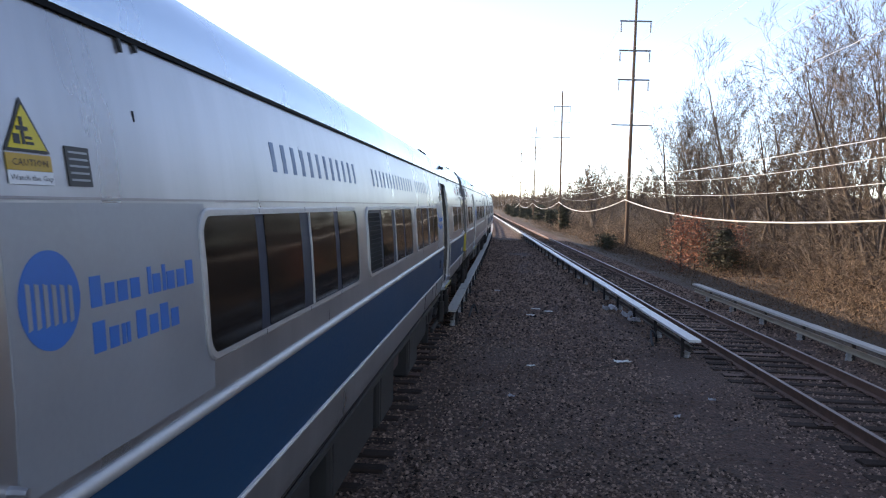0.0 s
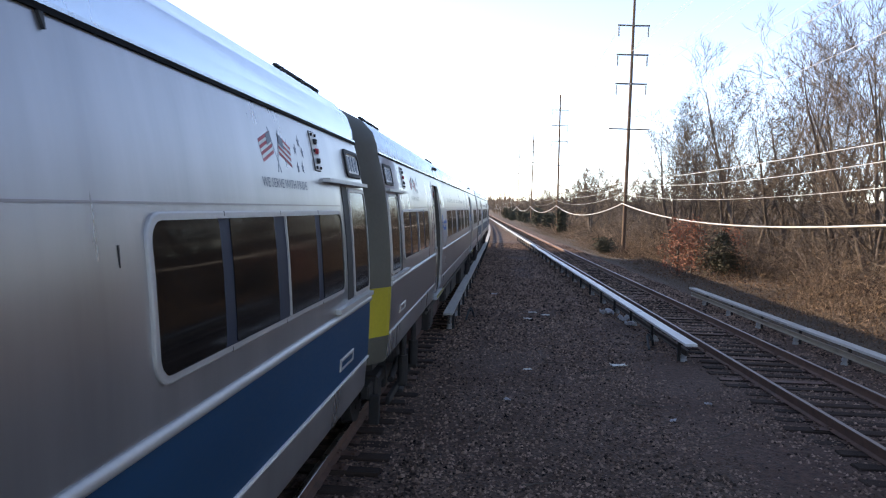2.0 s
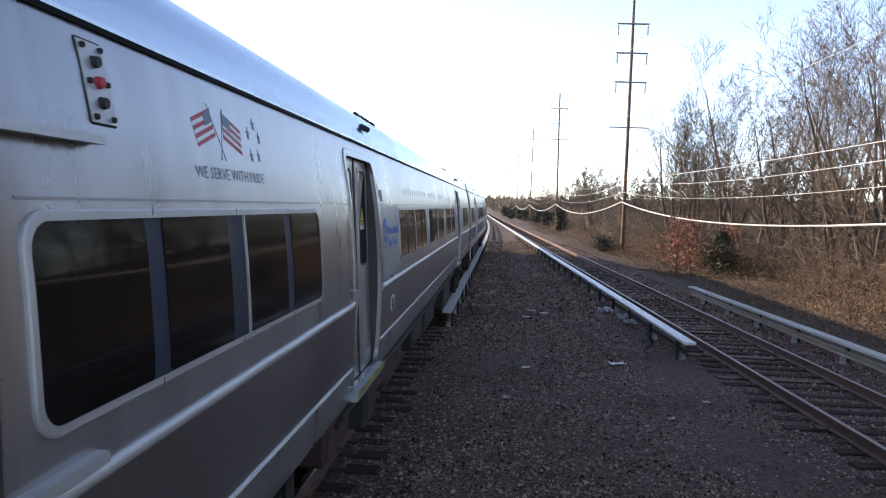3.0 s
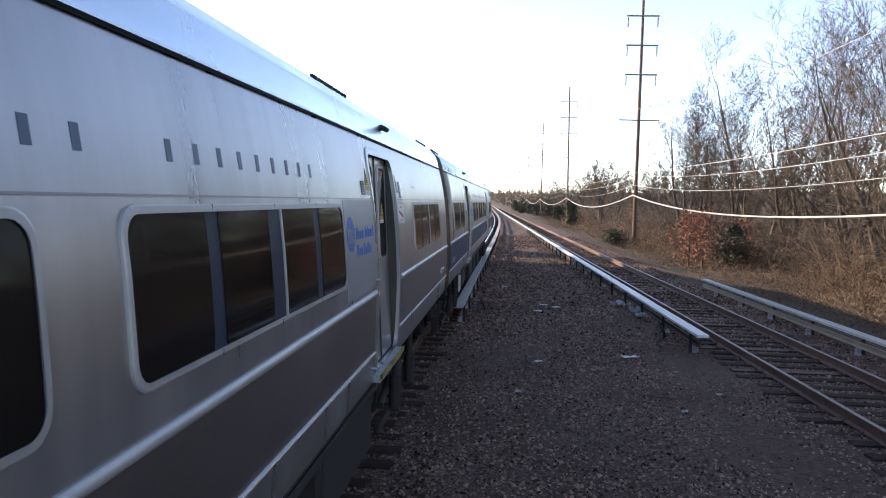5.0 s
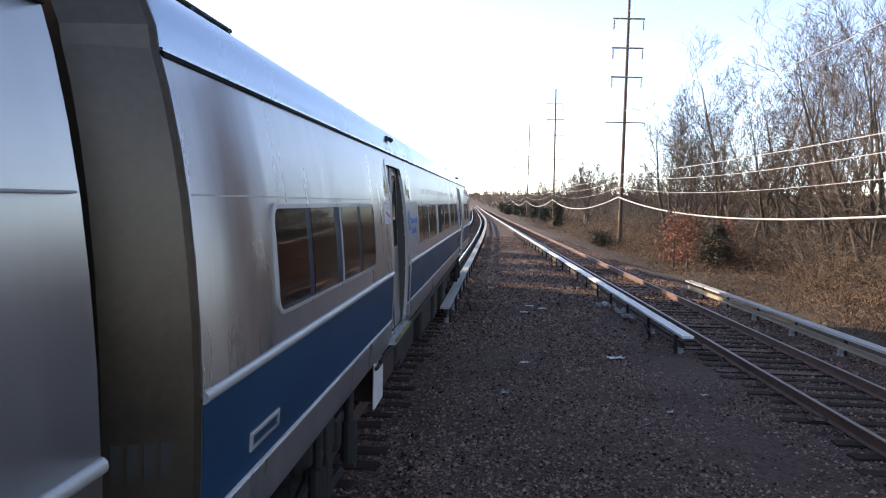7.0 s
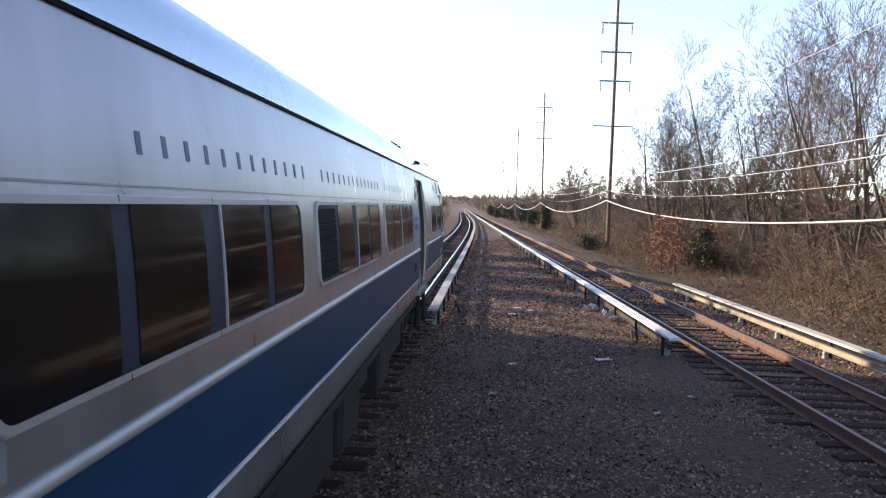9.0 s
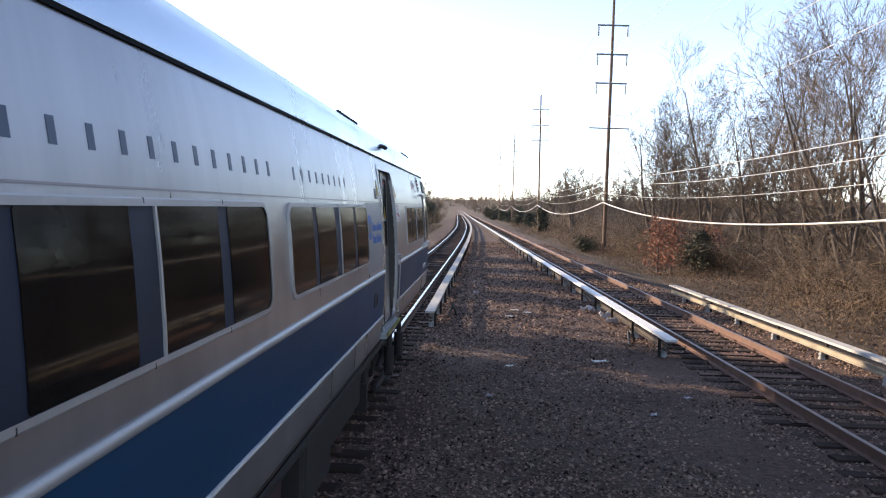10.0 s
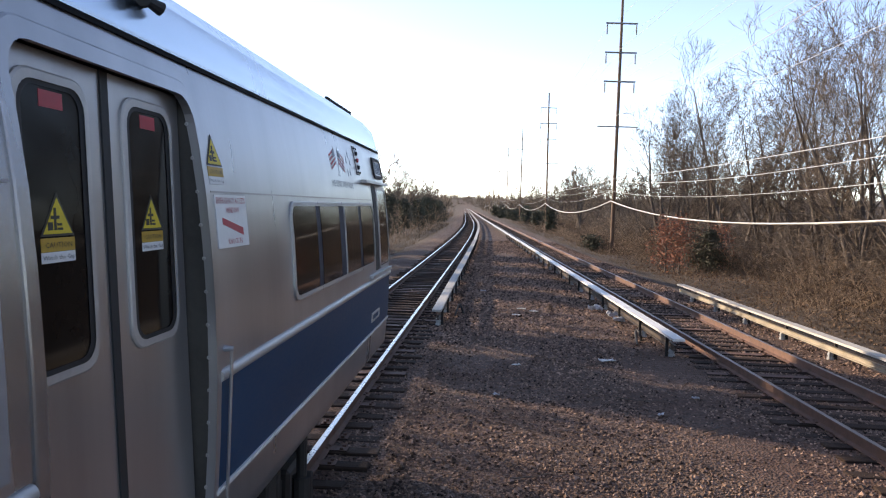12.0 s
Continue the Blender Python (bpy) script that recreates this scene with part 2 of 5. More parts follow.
def sweep(line, offset, profile, ys):
    """Verts and faces of a profile carried along a line at a sideways offset."""
    verts, faces, n = [], [], len(profile)
    for y in ys:
        x, s = line(y)
        k = math.hypot(1, s)
        for a, z in profile:
            verts.append((x + (offset + a) / k, y - (offset + a) * s / k, z))
    for j in range(len(ys) - 1):
        for i in range(n):
            a, b = j * n + i, j * n + (i + 1) % n
            faces.append((a, a + n, b + n, b))
    faces.append(tuple(range(n)))
    faces.append(tuple(range(len(verts) - 1, len(verts) - 1 - n, -1)))
    return verts, faces


FAR = [*np.arange(-14, 46, 5.0), *np.arange(50, 260, 7.0), *np.arange(270, 900, 40.0)]


def tie_mesh(rng):
    bm = bmesh.new()
    box(bm, -1.3, 1.3, -0.11, 0.11, -0.14, 0.022, 0.012)
    for v in bm.verts:
        v.co += Vector((rng.uniform(-0.02, 0.02), rng.uniform(-0.008, 0.008), rng.uniform(-0.006, 0.004)))
    for side in (-0.7525, 0.7525):
        box(bm, side - 0.16, side + 0.16, -0.09, 0.09, 0.0, 0.034)
        for dx, dy in ((-0.09, 0.05), (0.09, -0.05), (0.1, 0.06), (-0.1, -0.06)):
            box(bm, side + dx - 0.022, side + dx + 0.022, dy - 0.018, dy + 0.018, 0.03, 0.062)
    me = bpy.data.meshes.new("tie")
    bm.to_mesh(me)
    bm.free()
    me.materials.append(TIE)
    me.materials.append(RUST)
    for p in me.polygons:
        p.material_index = 1 if p.center.z > 0.024 else 0
    return me


def build_track(name, line, head_mat, near, label):
    track = tagged(new(name), label, "railway track", kind="structure")
    for side in (-0.7525, 0.7525):
        v, f = sweep(line, side, RAIL_PROFILE, FAR)
        rail = mesh_object("rail", v, f, RUST, track)
        rail.data.materials.append(head_mat)
        for p in rail.data.polygons:
            p.material_index = 1 if p.center.z > 0.196 else 0
    rng = random.Random(4)
    shapes = [tie_mesh(rng) for _ in range(7)]
    y, rest_v, rest_f = near[0], [], []
    while y < 330:
        x, s = line(y)
        if y < near[1]:
            t = new("tie", rng.choice(shapes))
            t.parent = track
            t.matrix_basis = pose(x + rng.uniform(-0.14, 0.14), y + rng.uniform(-0.03, 0.03), rng.uniform(-0.02, 0.004), 0, 0, math.degrees(-math.atan(s)) * -1 + rng.uniform(-1.2, 1.2))
        else:
            b = len(rest_v)
            rest_v += [(x + i * 1.3, y + j * 0.11, k) for k in (-0.1, 0.02) for i, j in ((-1, -1), (1, -1), (1, 1), (-1, 1))]
            rest_f += [tuple(b + q for q in f) for f in ((4, 5, 6, 7), (0, 1, 5, 4), (1, 2, 6, 5), (2, 3, 7, 6), (3, 0, 4, 7))]
        y += 0.535
    far_ties = mesh_object("far_ties", rest_v, rest_f, TIE, track)
    tagged(far_ties, kind="stuff")
    return track


def build_cover(name, line, offset, y0, y1, label, tall=0.42, width=0.24, contact=CONTACT, board=COVER):
    """Third rail on insulators under a run of wooden cover boards on brackets."""
    thing = tagged(new(name), label, "third rail", kind="structure")
    ys = [y for y in np.arange(y0, min(y1, 60), 2.0)] + [y for y in np.arange(60, y1, 8.0)] + [y1]
    ys = sorted(set(ys))
    x = 0.05
    v, f = sweep(line, offset, [(-0.045, 0.17), (0.045, 0.17), (0.045, 0.185), (0.015, 0.2), (0.015, 0.25), (0.035, 0.26), (0.035, 0.285), (-0.035, 0.285), (-0.035, 0.26), (-0.015, 0.25), (-0.015, 0.2), (-0.045, 0.185)], ys)
    mesh_object("contact_rail", v, f, contact, thing)
    rng = random.Random(7)
    y = y0 - 0.25
    while y < min(y1, 110):
        e = min(y + 4.8, y1)
        dz = rng.uniform(-0.008, 0.008)
        v, f = sweep(line, offset + rng.uniform(-0.012, 0.012), [(-width / 2, tall + dz), (width / 2, tall + dz), (width / 2, tall + 0.05 + dz), (-width / 2, tall + 0.05 + dz)], [y, (y + e) / 2, e - 0.015])
        mesh_object("board", v, f, board, thing)
        y = e
    if y1 > 110:
        v, f = sweep(line, offset, [(-width / 2, tall), (width / 2, tall), (width / 2, tall + 0.05), (-width / 2, tall + 0.05)], [y, *[q for q in ys if q > y + 1]])
        mesh_object("far_board", v, f, board, thing)
    bm = bmesh.new()
    side = 1 if offset < 0 else -1
    box(bm, -0.03, 0.03, -0.025, 0.025, 0.0, tall - 0.002)
    box(bm, -0.03, 0.13, -0.025, 0.025, tall - 0.04, tall - 0.002)
    for v in bm.verts:
        v.co.x = (v.co.x - 0.1) * side
    post = bpy.data.meshes.new("bracket")
    bm.to_mesh(post)
    bm.free()
    post.materials.append(UNDER)
    bm = bmesh.new()
    for z0, z1, r in ((0.0, 0.05, 0.075), (0.05, 0.09, 0.055), (0.09, 0.13, 0.07), (0.13, 0.17, 0.05)):
        tube(bm, (0, 0, z0), (0, 0, z1), r)
    ins = bpy.data.meshes.new("insulator")
    bm.to_mesh(ins)
    bm.free()
    ins.materials.append(GREYBOX)
    y = y0 + 0.25
    while y < min(y1, 75):
        px, s = line(y)
        for me, nm in ((post, "bracket"), (ins, "insulator")):
            o = new(nm, me)
            o.parent = thing
            o.matrix_basis = pose(px + offset, y, 0.0)
        y += 2.4 if nm else 0
    return thing


build_track("railway_track_1", left_line, RAIL_TOP, (1.0, 75), "running track with polished rails on weathered wooden ties")
build_track("railway_track_2", right_line, DULL_HEAD, (2.0, 75), "rusty railway track on weathered wooden ties in dark ballast")
build_cover("third_rail_1", left_line, 1.42, 18.8, 700, "third rail under pale weathered wooden cover boards")
build_cover("third_rail_2", right_line, -1.55, 15.7, 700, "third rail under wooden cover boards whitened for the sky's sheen", board=WHITE_COVER)
# this contact rail is coloured pale to look sunlit
build_cover("third_rail_3", right_line, 1.85, 4.0, 27.2, "third rail under a pale cover board beside dry grass", contact=SUNLIT_RAIL)


# ---------------------------------------------------------------- poles and wires
POLE_Y = [10 + 51 * i for i in range(10)]


def pole_spot(i):
    y = POLE_Y[i]
    return right_line(y)[0] + 6.05 + (0.35 if i > 1 else 0.0), y


def build_pole():
    pole = tagged(new("utility_pole"), "tall brown wooden utility pole with cross-arms beside the track", "utility pole", "poles along the line")
    bm = bmesh.new()
    tube(bm, (0, 0, -0.8), (0, 0, 20.3), 0.17, 0.10, 12)
    part("pole", bm, POLE_WOOD, pole)
    for z, w, drop in ((18.1, 1.25, 0.9), (15.82, 1.25, 0.9), (13.55, 1.25, 0.9)):
        bm = bmesh.new()
        box(bm, -w, w, -0.19, -0.09, z - 0.06, z + 0.06, 0.01)
        arm = part("cross_arm", bm, ARM, pole)
        for x in (-w + 0.1, w - 0.1):
            bm = bmesh.new()
            for k in range(7):
                tube(bm, (x, -0.14, z - 0.12 - k * 0.11), (x, -0.14, z - 0.2 - k * 0.11), 0.075, 0.05, 8)
            part("insulator", bm, GREYBOX, arm)
    bm = bmesh.new()
    box(bm, -1.6, 1.6, -0.17, -0.08, 9.95, 10.05, 0.01)
    part("cross_arm", bm, ARM, pole)
    return pole


first_pole = build_pole()
for _i in range(10):
    _x, _y = pole_spot(_i)
    _m = pose(_x, _y, -0.35, 0, (-0.6, 0.5, -0.3, 0.4, 0.2, -0.4, 0.3, 0, 0.3, 0)[_i], 2.3)
    if _i == 0:
        first_pole.matrix_basis = _m
    else:
        copy_thing(first_pole, _m)


def wire(name, z, dx, sag, radius, label, last=10):
    verts, faces, n = [], [], 6
    pts = []
    for i in range(last - 1):
        a, b = pole_spot(i), pole_spot(i + 1)
        for k in range(16 if i < 3 else 6):
            f = k / (16 if i < 3 else 6)
            pts.append((a[0] + (b[0] - a[0]) * f + dx, a[1] + (b[1] - a[1]) * f, z - 4 * sag * f * (1 - f)))
    for p in pts:
        for k in range(n):
            w = k * math.tau / n
            verts.append((p[0] + radius * math.cos(w), p[1], p[2] + radius * math.sin(w)))
    for j in range(len(pts) - 1):
        for k in range(n):
            a, b = j * n + k, j * n + (k + 1) % n
            faces.append((a, b, b + n, a + n))
    return tagged(mesh_object(name, verts, faces, WIRE, smooth=True), label, "cable", "cables along the poles")


wire("overhead_cable", 3.75, -0.2, 1.15, 0.042, "thick pale bundled cable sagging between the poles")
wire("overhead_wire", 5.5, -0.2, 0.25, 0.014, "thin bright overhead wire between the poles")
wire("overhead_wire", 5.35, 0.2, 0.7, 0.013, "thin bright overhead wire between the poles")
wire("overhead_wire", 4.55, -0.2, 0.75, 0.011, "thin overhead wire between the poles")
for _z in (17.2, 14.92, 12.65):
    for _dx in (-1.15, 1.15):
        wire("power_line", _z, _dx, 1.0, 0.006, "thin high power line between the poles", 4)
for _dx in (-1.5, 1.5):
    wire("power_line", 10.08, _dx, 0.9, 0.011, "thin power line on the lower cross-arm", 4)


# ---------------------------------------------------------------- the train
CAR_LEN = 25.15
SIDE = [(1.50, 1.545), (1.54, 1.567), (1.80, 1.587), (2.05, 1.597), (2.31, 1.60), (2.6, 1.590), (2.85, 1.572), (3.09, 1.546), (3.3, 1.513), (3.5, 1.472), (3.65, 1.432)]
ROOF = [(1.43, 3.65), (1.42, 3.74), (1.375, 3.86), (1.26, 3.975), (1.03, 4.09), (0.7, 4.18), (0.35, 4.23), (0.0, 4.245)]
SILL, HEAD = 1.60, 3.50
# the cab end: distance along the car, share of the width, drop of the roof
CAP = [(CAR_LEN, 0.998, 0.0), (CAR_LEN + 0.06, 0.985, 0.01), (CAR_LEN + 0.30, 0.89, 0.06), (CAR_LEN + 0.40, 0.80, 0.12)]


def half_width(z):
    return float(np.interp(z, [a for a, _ in SIDE], [b for _, b in SIDE]))


class Side:
    """Places things on the visible flank of a car; u runs from the blunt end (0) to the cab end."""

    def __init__(self, flip, flat=False):
        self.flip, self.flat = flip, flat
        # the two doorways, from edge to edge
        self.doors = [(5.37, 6.60), (18.82, 20.05)] if flip else [(5.25, 6.50), (18.67, 19.89)]

    def at(self, u, z, proud=0.0):
        v = CAR_LEN - u if self.flip else u
        if self.flat:
            w = half_width(SILL) + (half_width(HEAD) - half_width(SILL)) * (z - SILL) / (HEAD - SILL)
            return Vector((w + proud, v - CAR_LEN / 2, z))
        return Vector((half_width(z) + proud, v - CAR_LEN / 2, z))

    def sheet(self, bm, u0, u1, z0, z1, proud, depth):
        """A rectangular plate bent to the flank's curve."""
        n = max(1, round((z1 - z0) / 0.07))
        rows = [z0 + (z1 - z0) * k / n for k in range(n + 1)]
        loop = [(u0, z) for z in rows] + [(u1, z) for z in reversed(rows)]
        front = [bm.verts.new(self.at(u, z, proud)) for u, z in loop]
        for k in range(n):
            bm.faces.new((front[k], front[k + 1], front[-2 - k], front[-1 - k])).smooth = True
        f = [bm.verts.new(self.at(u, z, proud)) for u, z in loop]
        b = [bm.verts.new(self.at(u, z, proud - depth)) for u, z in loop]
        for i in range(len(loop)):
            j = (i + 1) % len(loop)
            bm.faces.new((f[i], f[j], b[j], b[i]))
        return bm

    def bead(self, bm, u0, u1, z0, z1, proud, n=7):
        """A half-round moulding along the flank with closed ends."""
        arc = [math.pi * k / (n - 1) for k in range(n)]
        prof = [((z0 + z1) / 2 - (z1 - z0) / 2 * math.cos(a), proud * math.sin(a) - 0.002) for a in arc]
        ends = [[bm.verts.new(self.at(u, z, p)) for z, p in prof] for u in (u0, u1)]
        for k in range(n - 1):
            bm.faces.new((ends[0][k], ends[1][k], ends[1][k + 1], ends[0][k + 1])).smooth = True
        bm.faces.new((ends[0][0], ends[0][-1], ends[1][-1], ends[1][0]))
        for e in ends:
            bm.faces.new([bm.verts.new(v.co) for v in e])
        bmesh.ops.recalc_face_normals(bm, faces=bm.faces)
        return bm

    def plate(self, bm, outline, proud, depth):
        if len(outline) == 4 and outline[0][1] == outline[1][1] and outline[2][1] == outline[3][1] and outline[0][0] == outline[3][0] and abs(outline[2][1] - outline[1][1]) > 0.12:
            return self.sheet(bm, outline[0][0], outline[1][0], outline[0][1], outline[2][1], proud, depth)
        front = [bm.verts.new(self.at(u, z, proud)) for u, z in outline]
        back = [bm.verts.new(self.at(u, z, proud - depth)) for u, z in outline]
        n = len(front)
        bm.faces.new(front)
        bm.faces.new(back[::-1])
        for i in range(n):
            bm.faces.new((front[i], back[i], back[(i + 1) % n], front[(i + 1) % n]))
        bmesh.ops.recalc_face_normals(bm, faces=bm.faces)
        return bm

    def pane(self, bm, u0, u1, z0, z1, r, proud, depth, la=1.0, ra=1.0):
        """A rounded pane that follows the flank's curve, with a rim behind its edge."""
        n = 5
        arc = [r * (1 - math.sin(radians(90 * k / n))) for k in range(n + 1)]
        low = [(z0 + r * (1 - math.cos(radians(90 * k / n))), arc[k]) for k in range(n + 1)]
        mid = [(z0 + r + (z1 - z0 - 2 * r) * k / 6, 0.0) for k in range(1, 6)]
        rows = low + mid + [(z1 - (z - z0), a) for z, a in reversed(low)]
        front = [(bm.verts.new(self.at(u0 + a * la, z, proud)), bm.verts.new(self.at(u1 - a * ra, z, proud))) for z, a in rows]
        for a, b in zip(front, front[1:]):
            bm.faces.new((a[0], a[1], b[1], b[0]) if not self.flip else (a[1], a[0], b[0], b[1])).smooth = True
        loop = [(u0 + a * la, z) for z, a in rows] + [(u1 - a * ra, z) for z, a in reversed(rows)]
        f = [bm.verts.new(self.at(u, z, proud)) for u, z in loop]
        k = [bm.verts.new(self.at(u, z, proud - depth)) for u, z in loop]
        for i in range(len(loop)):
            j = (i + 1) % len(loop)
            bm.faces.new((f[i], f[j], k[j], k[i]))
        return bm

    def ring(self, bm, outer, inner, proud, depth):
        loops = [[bm.verts.new(self.at(u, z, p)) for u, z in o] for o, p in
                 ((outer, proud - depth), (outer, proud - 0.004), (shrink(outer, 0.006), proud), (shrink(inner, -0.006), proud), (inner, proud - 0.004), (inner, proud - depth))]
        n = len(outer)
        for a, b in zip(loops, loops[1:]):
            for i in range(n):
                bm.faces.new((a[i], a[(i + 1) % n], b[(i + 1) % n], b[i]))
        bmesh.ops.recalc_face_normals(bm, faces=bm.faces)
        return bm


def rounded(u0, u1, z0, z1, r, n=5):
    """The outline of a rectangle with round corners, in u and z."""
    pts = []
    v = 16 if z1 - z0 > 1.2 else 6 if z1 - z0 > 0.4 else 0
    for cu, cz, a0 in ((u1 - r, z1 - r, 0), (u0 + r, z1 - r, 90), (u0 + r, z0 + r, 180), (u1 - r, z0 + r, 270)):
        for k in range(n + 1):
            a = radians(a0 + 90 * k / n)
            pts.append((cu + r * math.cos(a), cz + r * math.sin(a)))
        # points down the upright sides, so that they follow the flank's curve
        if a0 in (90, 270):
            x = u0 if a0 == 90 else u1
            za, zb = (z1 - r, z0 + r) if a0 == 90 else (z0 + r, z1 - r)
            pts += [(x, za + (zb - za) * k / (v + 1)) for k in range(1, v + 1)]
    return pts


def rect(u0, u1, z0, z1):
    return [(u0, z0), (u1, z0), (u1, z1), (u0, z1)]


def shrink(outline, d):
    cu = (max(p[0] for p in outline) + min(p[0] for p in outline)) / 2
    cz = (max(p[1] for p in outline) + min(p[1] for p in outline)) / 2
    return [(u - math.copysign(d, u - cu), z - math.copysign(d, z - cz)) for u, z in outline]


def car_body(car, s, band):
    """The flank with its two door openings, the far flank, floor and end walls."""
    levels = sorted({z for z, _ in SIDE} | {SILL, HEAD})
    us = sorted({0.0, CAR_LEN} | {u for d in s.doors for u in d} | {1.0, 4.0, 8, 10, 12, 14, 16, 22, 24})
    bm = bmesh.new()
    grid = {(i, j): bm.verts.new(s.at(u, z)) for i, u in enumerate(us) for j, z in enumerate(levels)}
    for i in range(len(us) - 1):
        for j in range(len(levels) - 1):
            mid_u, mid_z = (us[i] + us[i + 1]) / 2, (levels[j] + levels[j + 1]) / 2
            if any(a < mid_u < b for a, b in s.doors) and SILL < mid_z < HEAD:
                continue
            bm.faces.new((grid[i, j], grid[i + 1, j], grid[i + 1, j + 1], grid[i, j + 1])).smooth = True
    # reveals and the back of the pockets, coloured dark for the shade inside
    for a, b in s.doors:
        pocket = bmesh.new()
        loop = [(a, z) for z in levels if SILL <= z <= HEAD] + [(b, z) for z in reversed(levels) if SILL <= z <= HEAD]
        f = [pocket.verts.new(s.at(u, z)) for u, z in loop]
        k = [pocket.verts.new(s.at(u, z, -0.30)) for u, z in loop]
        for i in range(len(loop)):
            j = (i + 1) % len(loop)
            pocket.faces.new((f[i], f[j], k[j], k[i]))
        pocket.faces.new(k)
        part("door_pocket", pocket, SHADED_POCKET, car, "door pocket with the recess's shade in its colour")
    # the far flank, the floor and both ends
    far = {}
    for i, u in ((0, 0.0), (1, CAR_LEN)):
        for j, z in enumerate(levels):
            p = s.at(u, z)
            far[i, j] = bm.verts.new((-p.x, p.y, p.z))
    for j in range(len(levels) - 1):
        bm.faces.new((far[0, j], far[1, j], far[1, j + 1], far[0, j + 1]))
    n = len(us) - 1
    bm.faces.new((grid[0, 0], grid[n, 0], far[1, 0], far[0, 0]))
    for i, e in ((0, 0), (n, 1)):
        arc = []
        y = grid[i, 0].co.y
        for x, z in ROOF[1:]:
            arc.append(bm.verts.new((x, y, z)))
        for x, z in ROOF[-2:0:-1]:
            arc.append(bm.verts.new((-x, y, z)))
        bm.faces.new([grid[i, j] for j in range(len(levels))] + arc + [far[e, j] for j in reversed(range(len(levels)))])
    bmesh.ops.recalc_face_normals(bm, faces=bm.faces)
    part("body", bm, STEEL, car, "brushed stainless steel body shell")
    # roof, its steel coloured brighter and bluer for the sky it mirrors
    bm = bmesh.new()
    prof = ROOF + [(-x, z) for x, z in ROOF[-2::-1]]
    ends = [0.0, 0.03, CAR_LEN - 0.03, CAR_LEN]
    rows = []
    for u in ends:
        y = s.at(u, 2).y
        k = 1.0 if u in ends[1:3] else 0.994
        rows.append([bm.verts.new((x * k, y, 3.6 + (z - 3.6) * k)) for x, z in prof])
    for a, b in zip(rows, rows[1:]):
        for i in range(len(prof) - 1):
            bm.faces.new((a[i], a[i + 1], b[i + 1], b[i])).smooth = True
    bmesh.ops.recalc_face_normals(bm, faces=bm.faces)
    part("roof", bm, SKY_TINTED_STEEL, car, "curved stainless steel roof")
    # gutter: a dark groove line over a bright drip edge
    for z0, z1, p, m, nm in ((3.627, 3.648, 0.010, LOUVRE, "gutter_seal"), (3.648, 3.662, 0.012, SKY_TINTED_STEEL, "gutter")):
        bm = bmesh.new()
        s.plate(bm, rect(0.0, CAR_LEN, z0, z1), p, 0.03)
        part(nm, bm, m, car)
    # seam above the windows
    for a, b in ((0.02, s.doors[0][0] - 0.06), (s.doors[0][1] + 0.06, s.doors[1][0] - 0.06), (s.doors[1][1] + 0.06, 24.14)):
        bm = bmesh.new()
        s.plate(bm, rect(a, b, 3.098, 3.106), 0.004, 0.01)
        part("seam", bm, GREY_BAND, car)
    for a, b in ((0.0, s.doors[0][0] - 0.05), (s.doors[0][1] + 0.1, s.doors[1][0] - 0.06), (s.doors[1][1] + 0.03, CAR_LEN)):
        bm = bmesh.new()
        s.plate(bm, rect(a, b, 1.815, 2.285), 0.004, 0.012)
        part("stripe_band", bm, band, car)
        bm = bmesh.new()
        s.bead(bm, a, b, 2.284, 2.338, 0.026)
        part("belt_moulding", bm, BRIGHT, car)
        bm = bmesh.new()
        s.plate(bm, rect(a, b, 1.792, 1.812), 0.014, 0.02)
        part("lower_moulding", bm, SIGN_WHITE, car, "thin white edge strip")


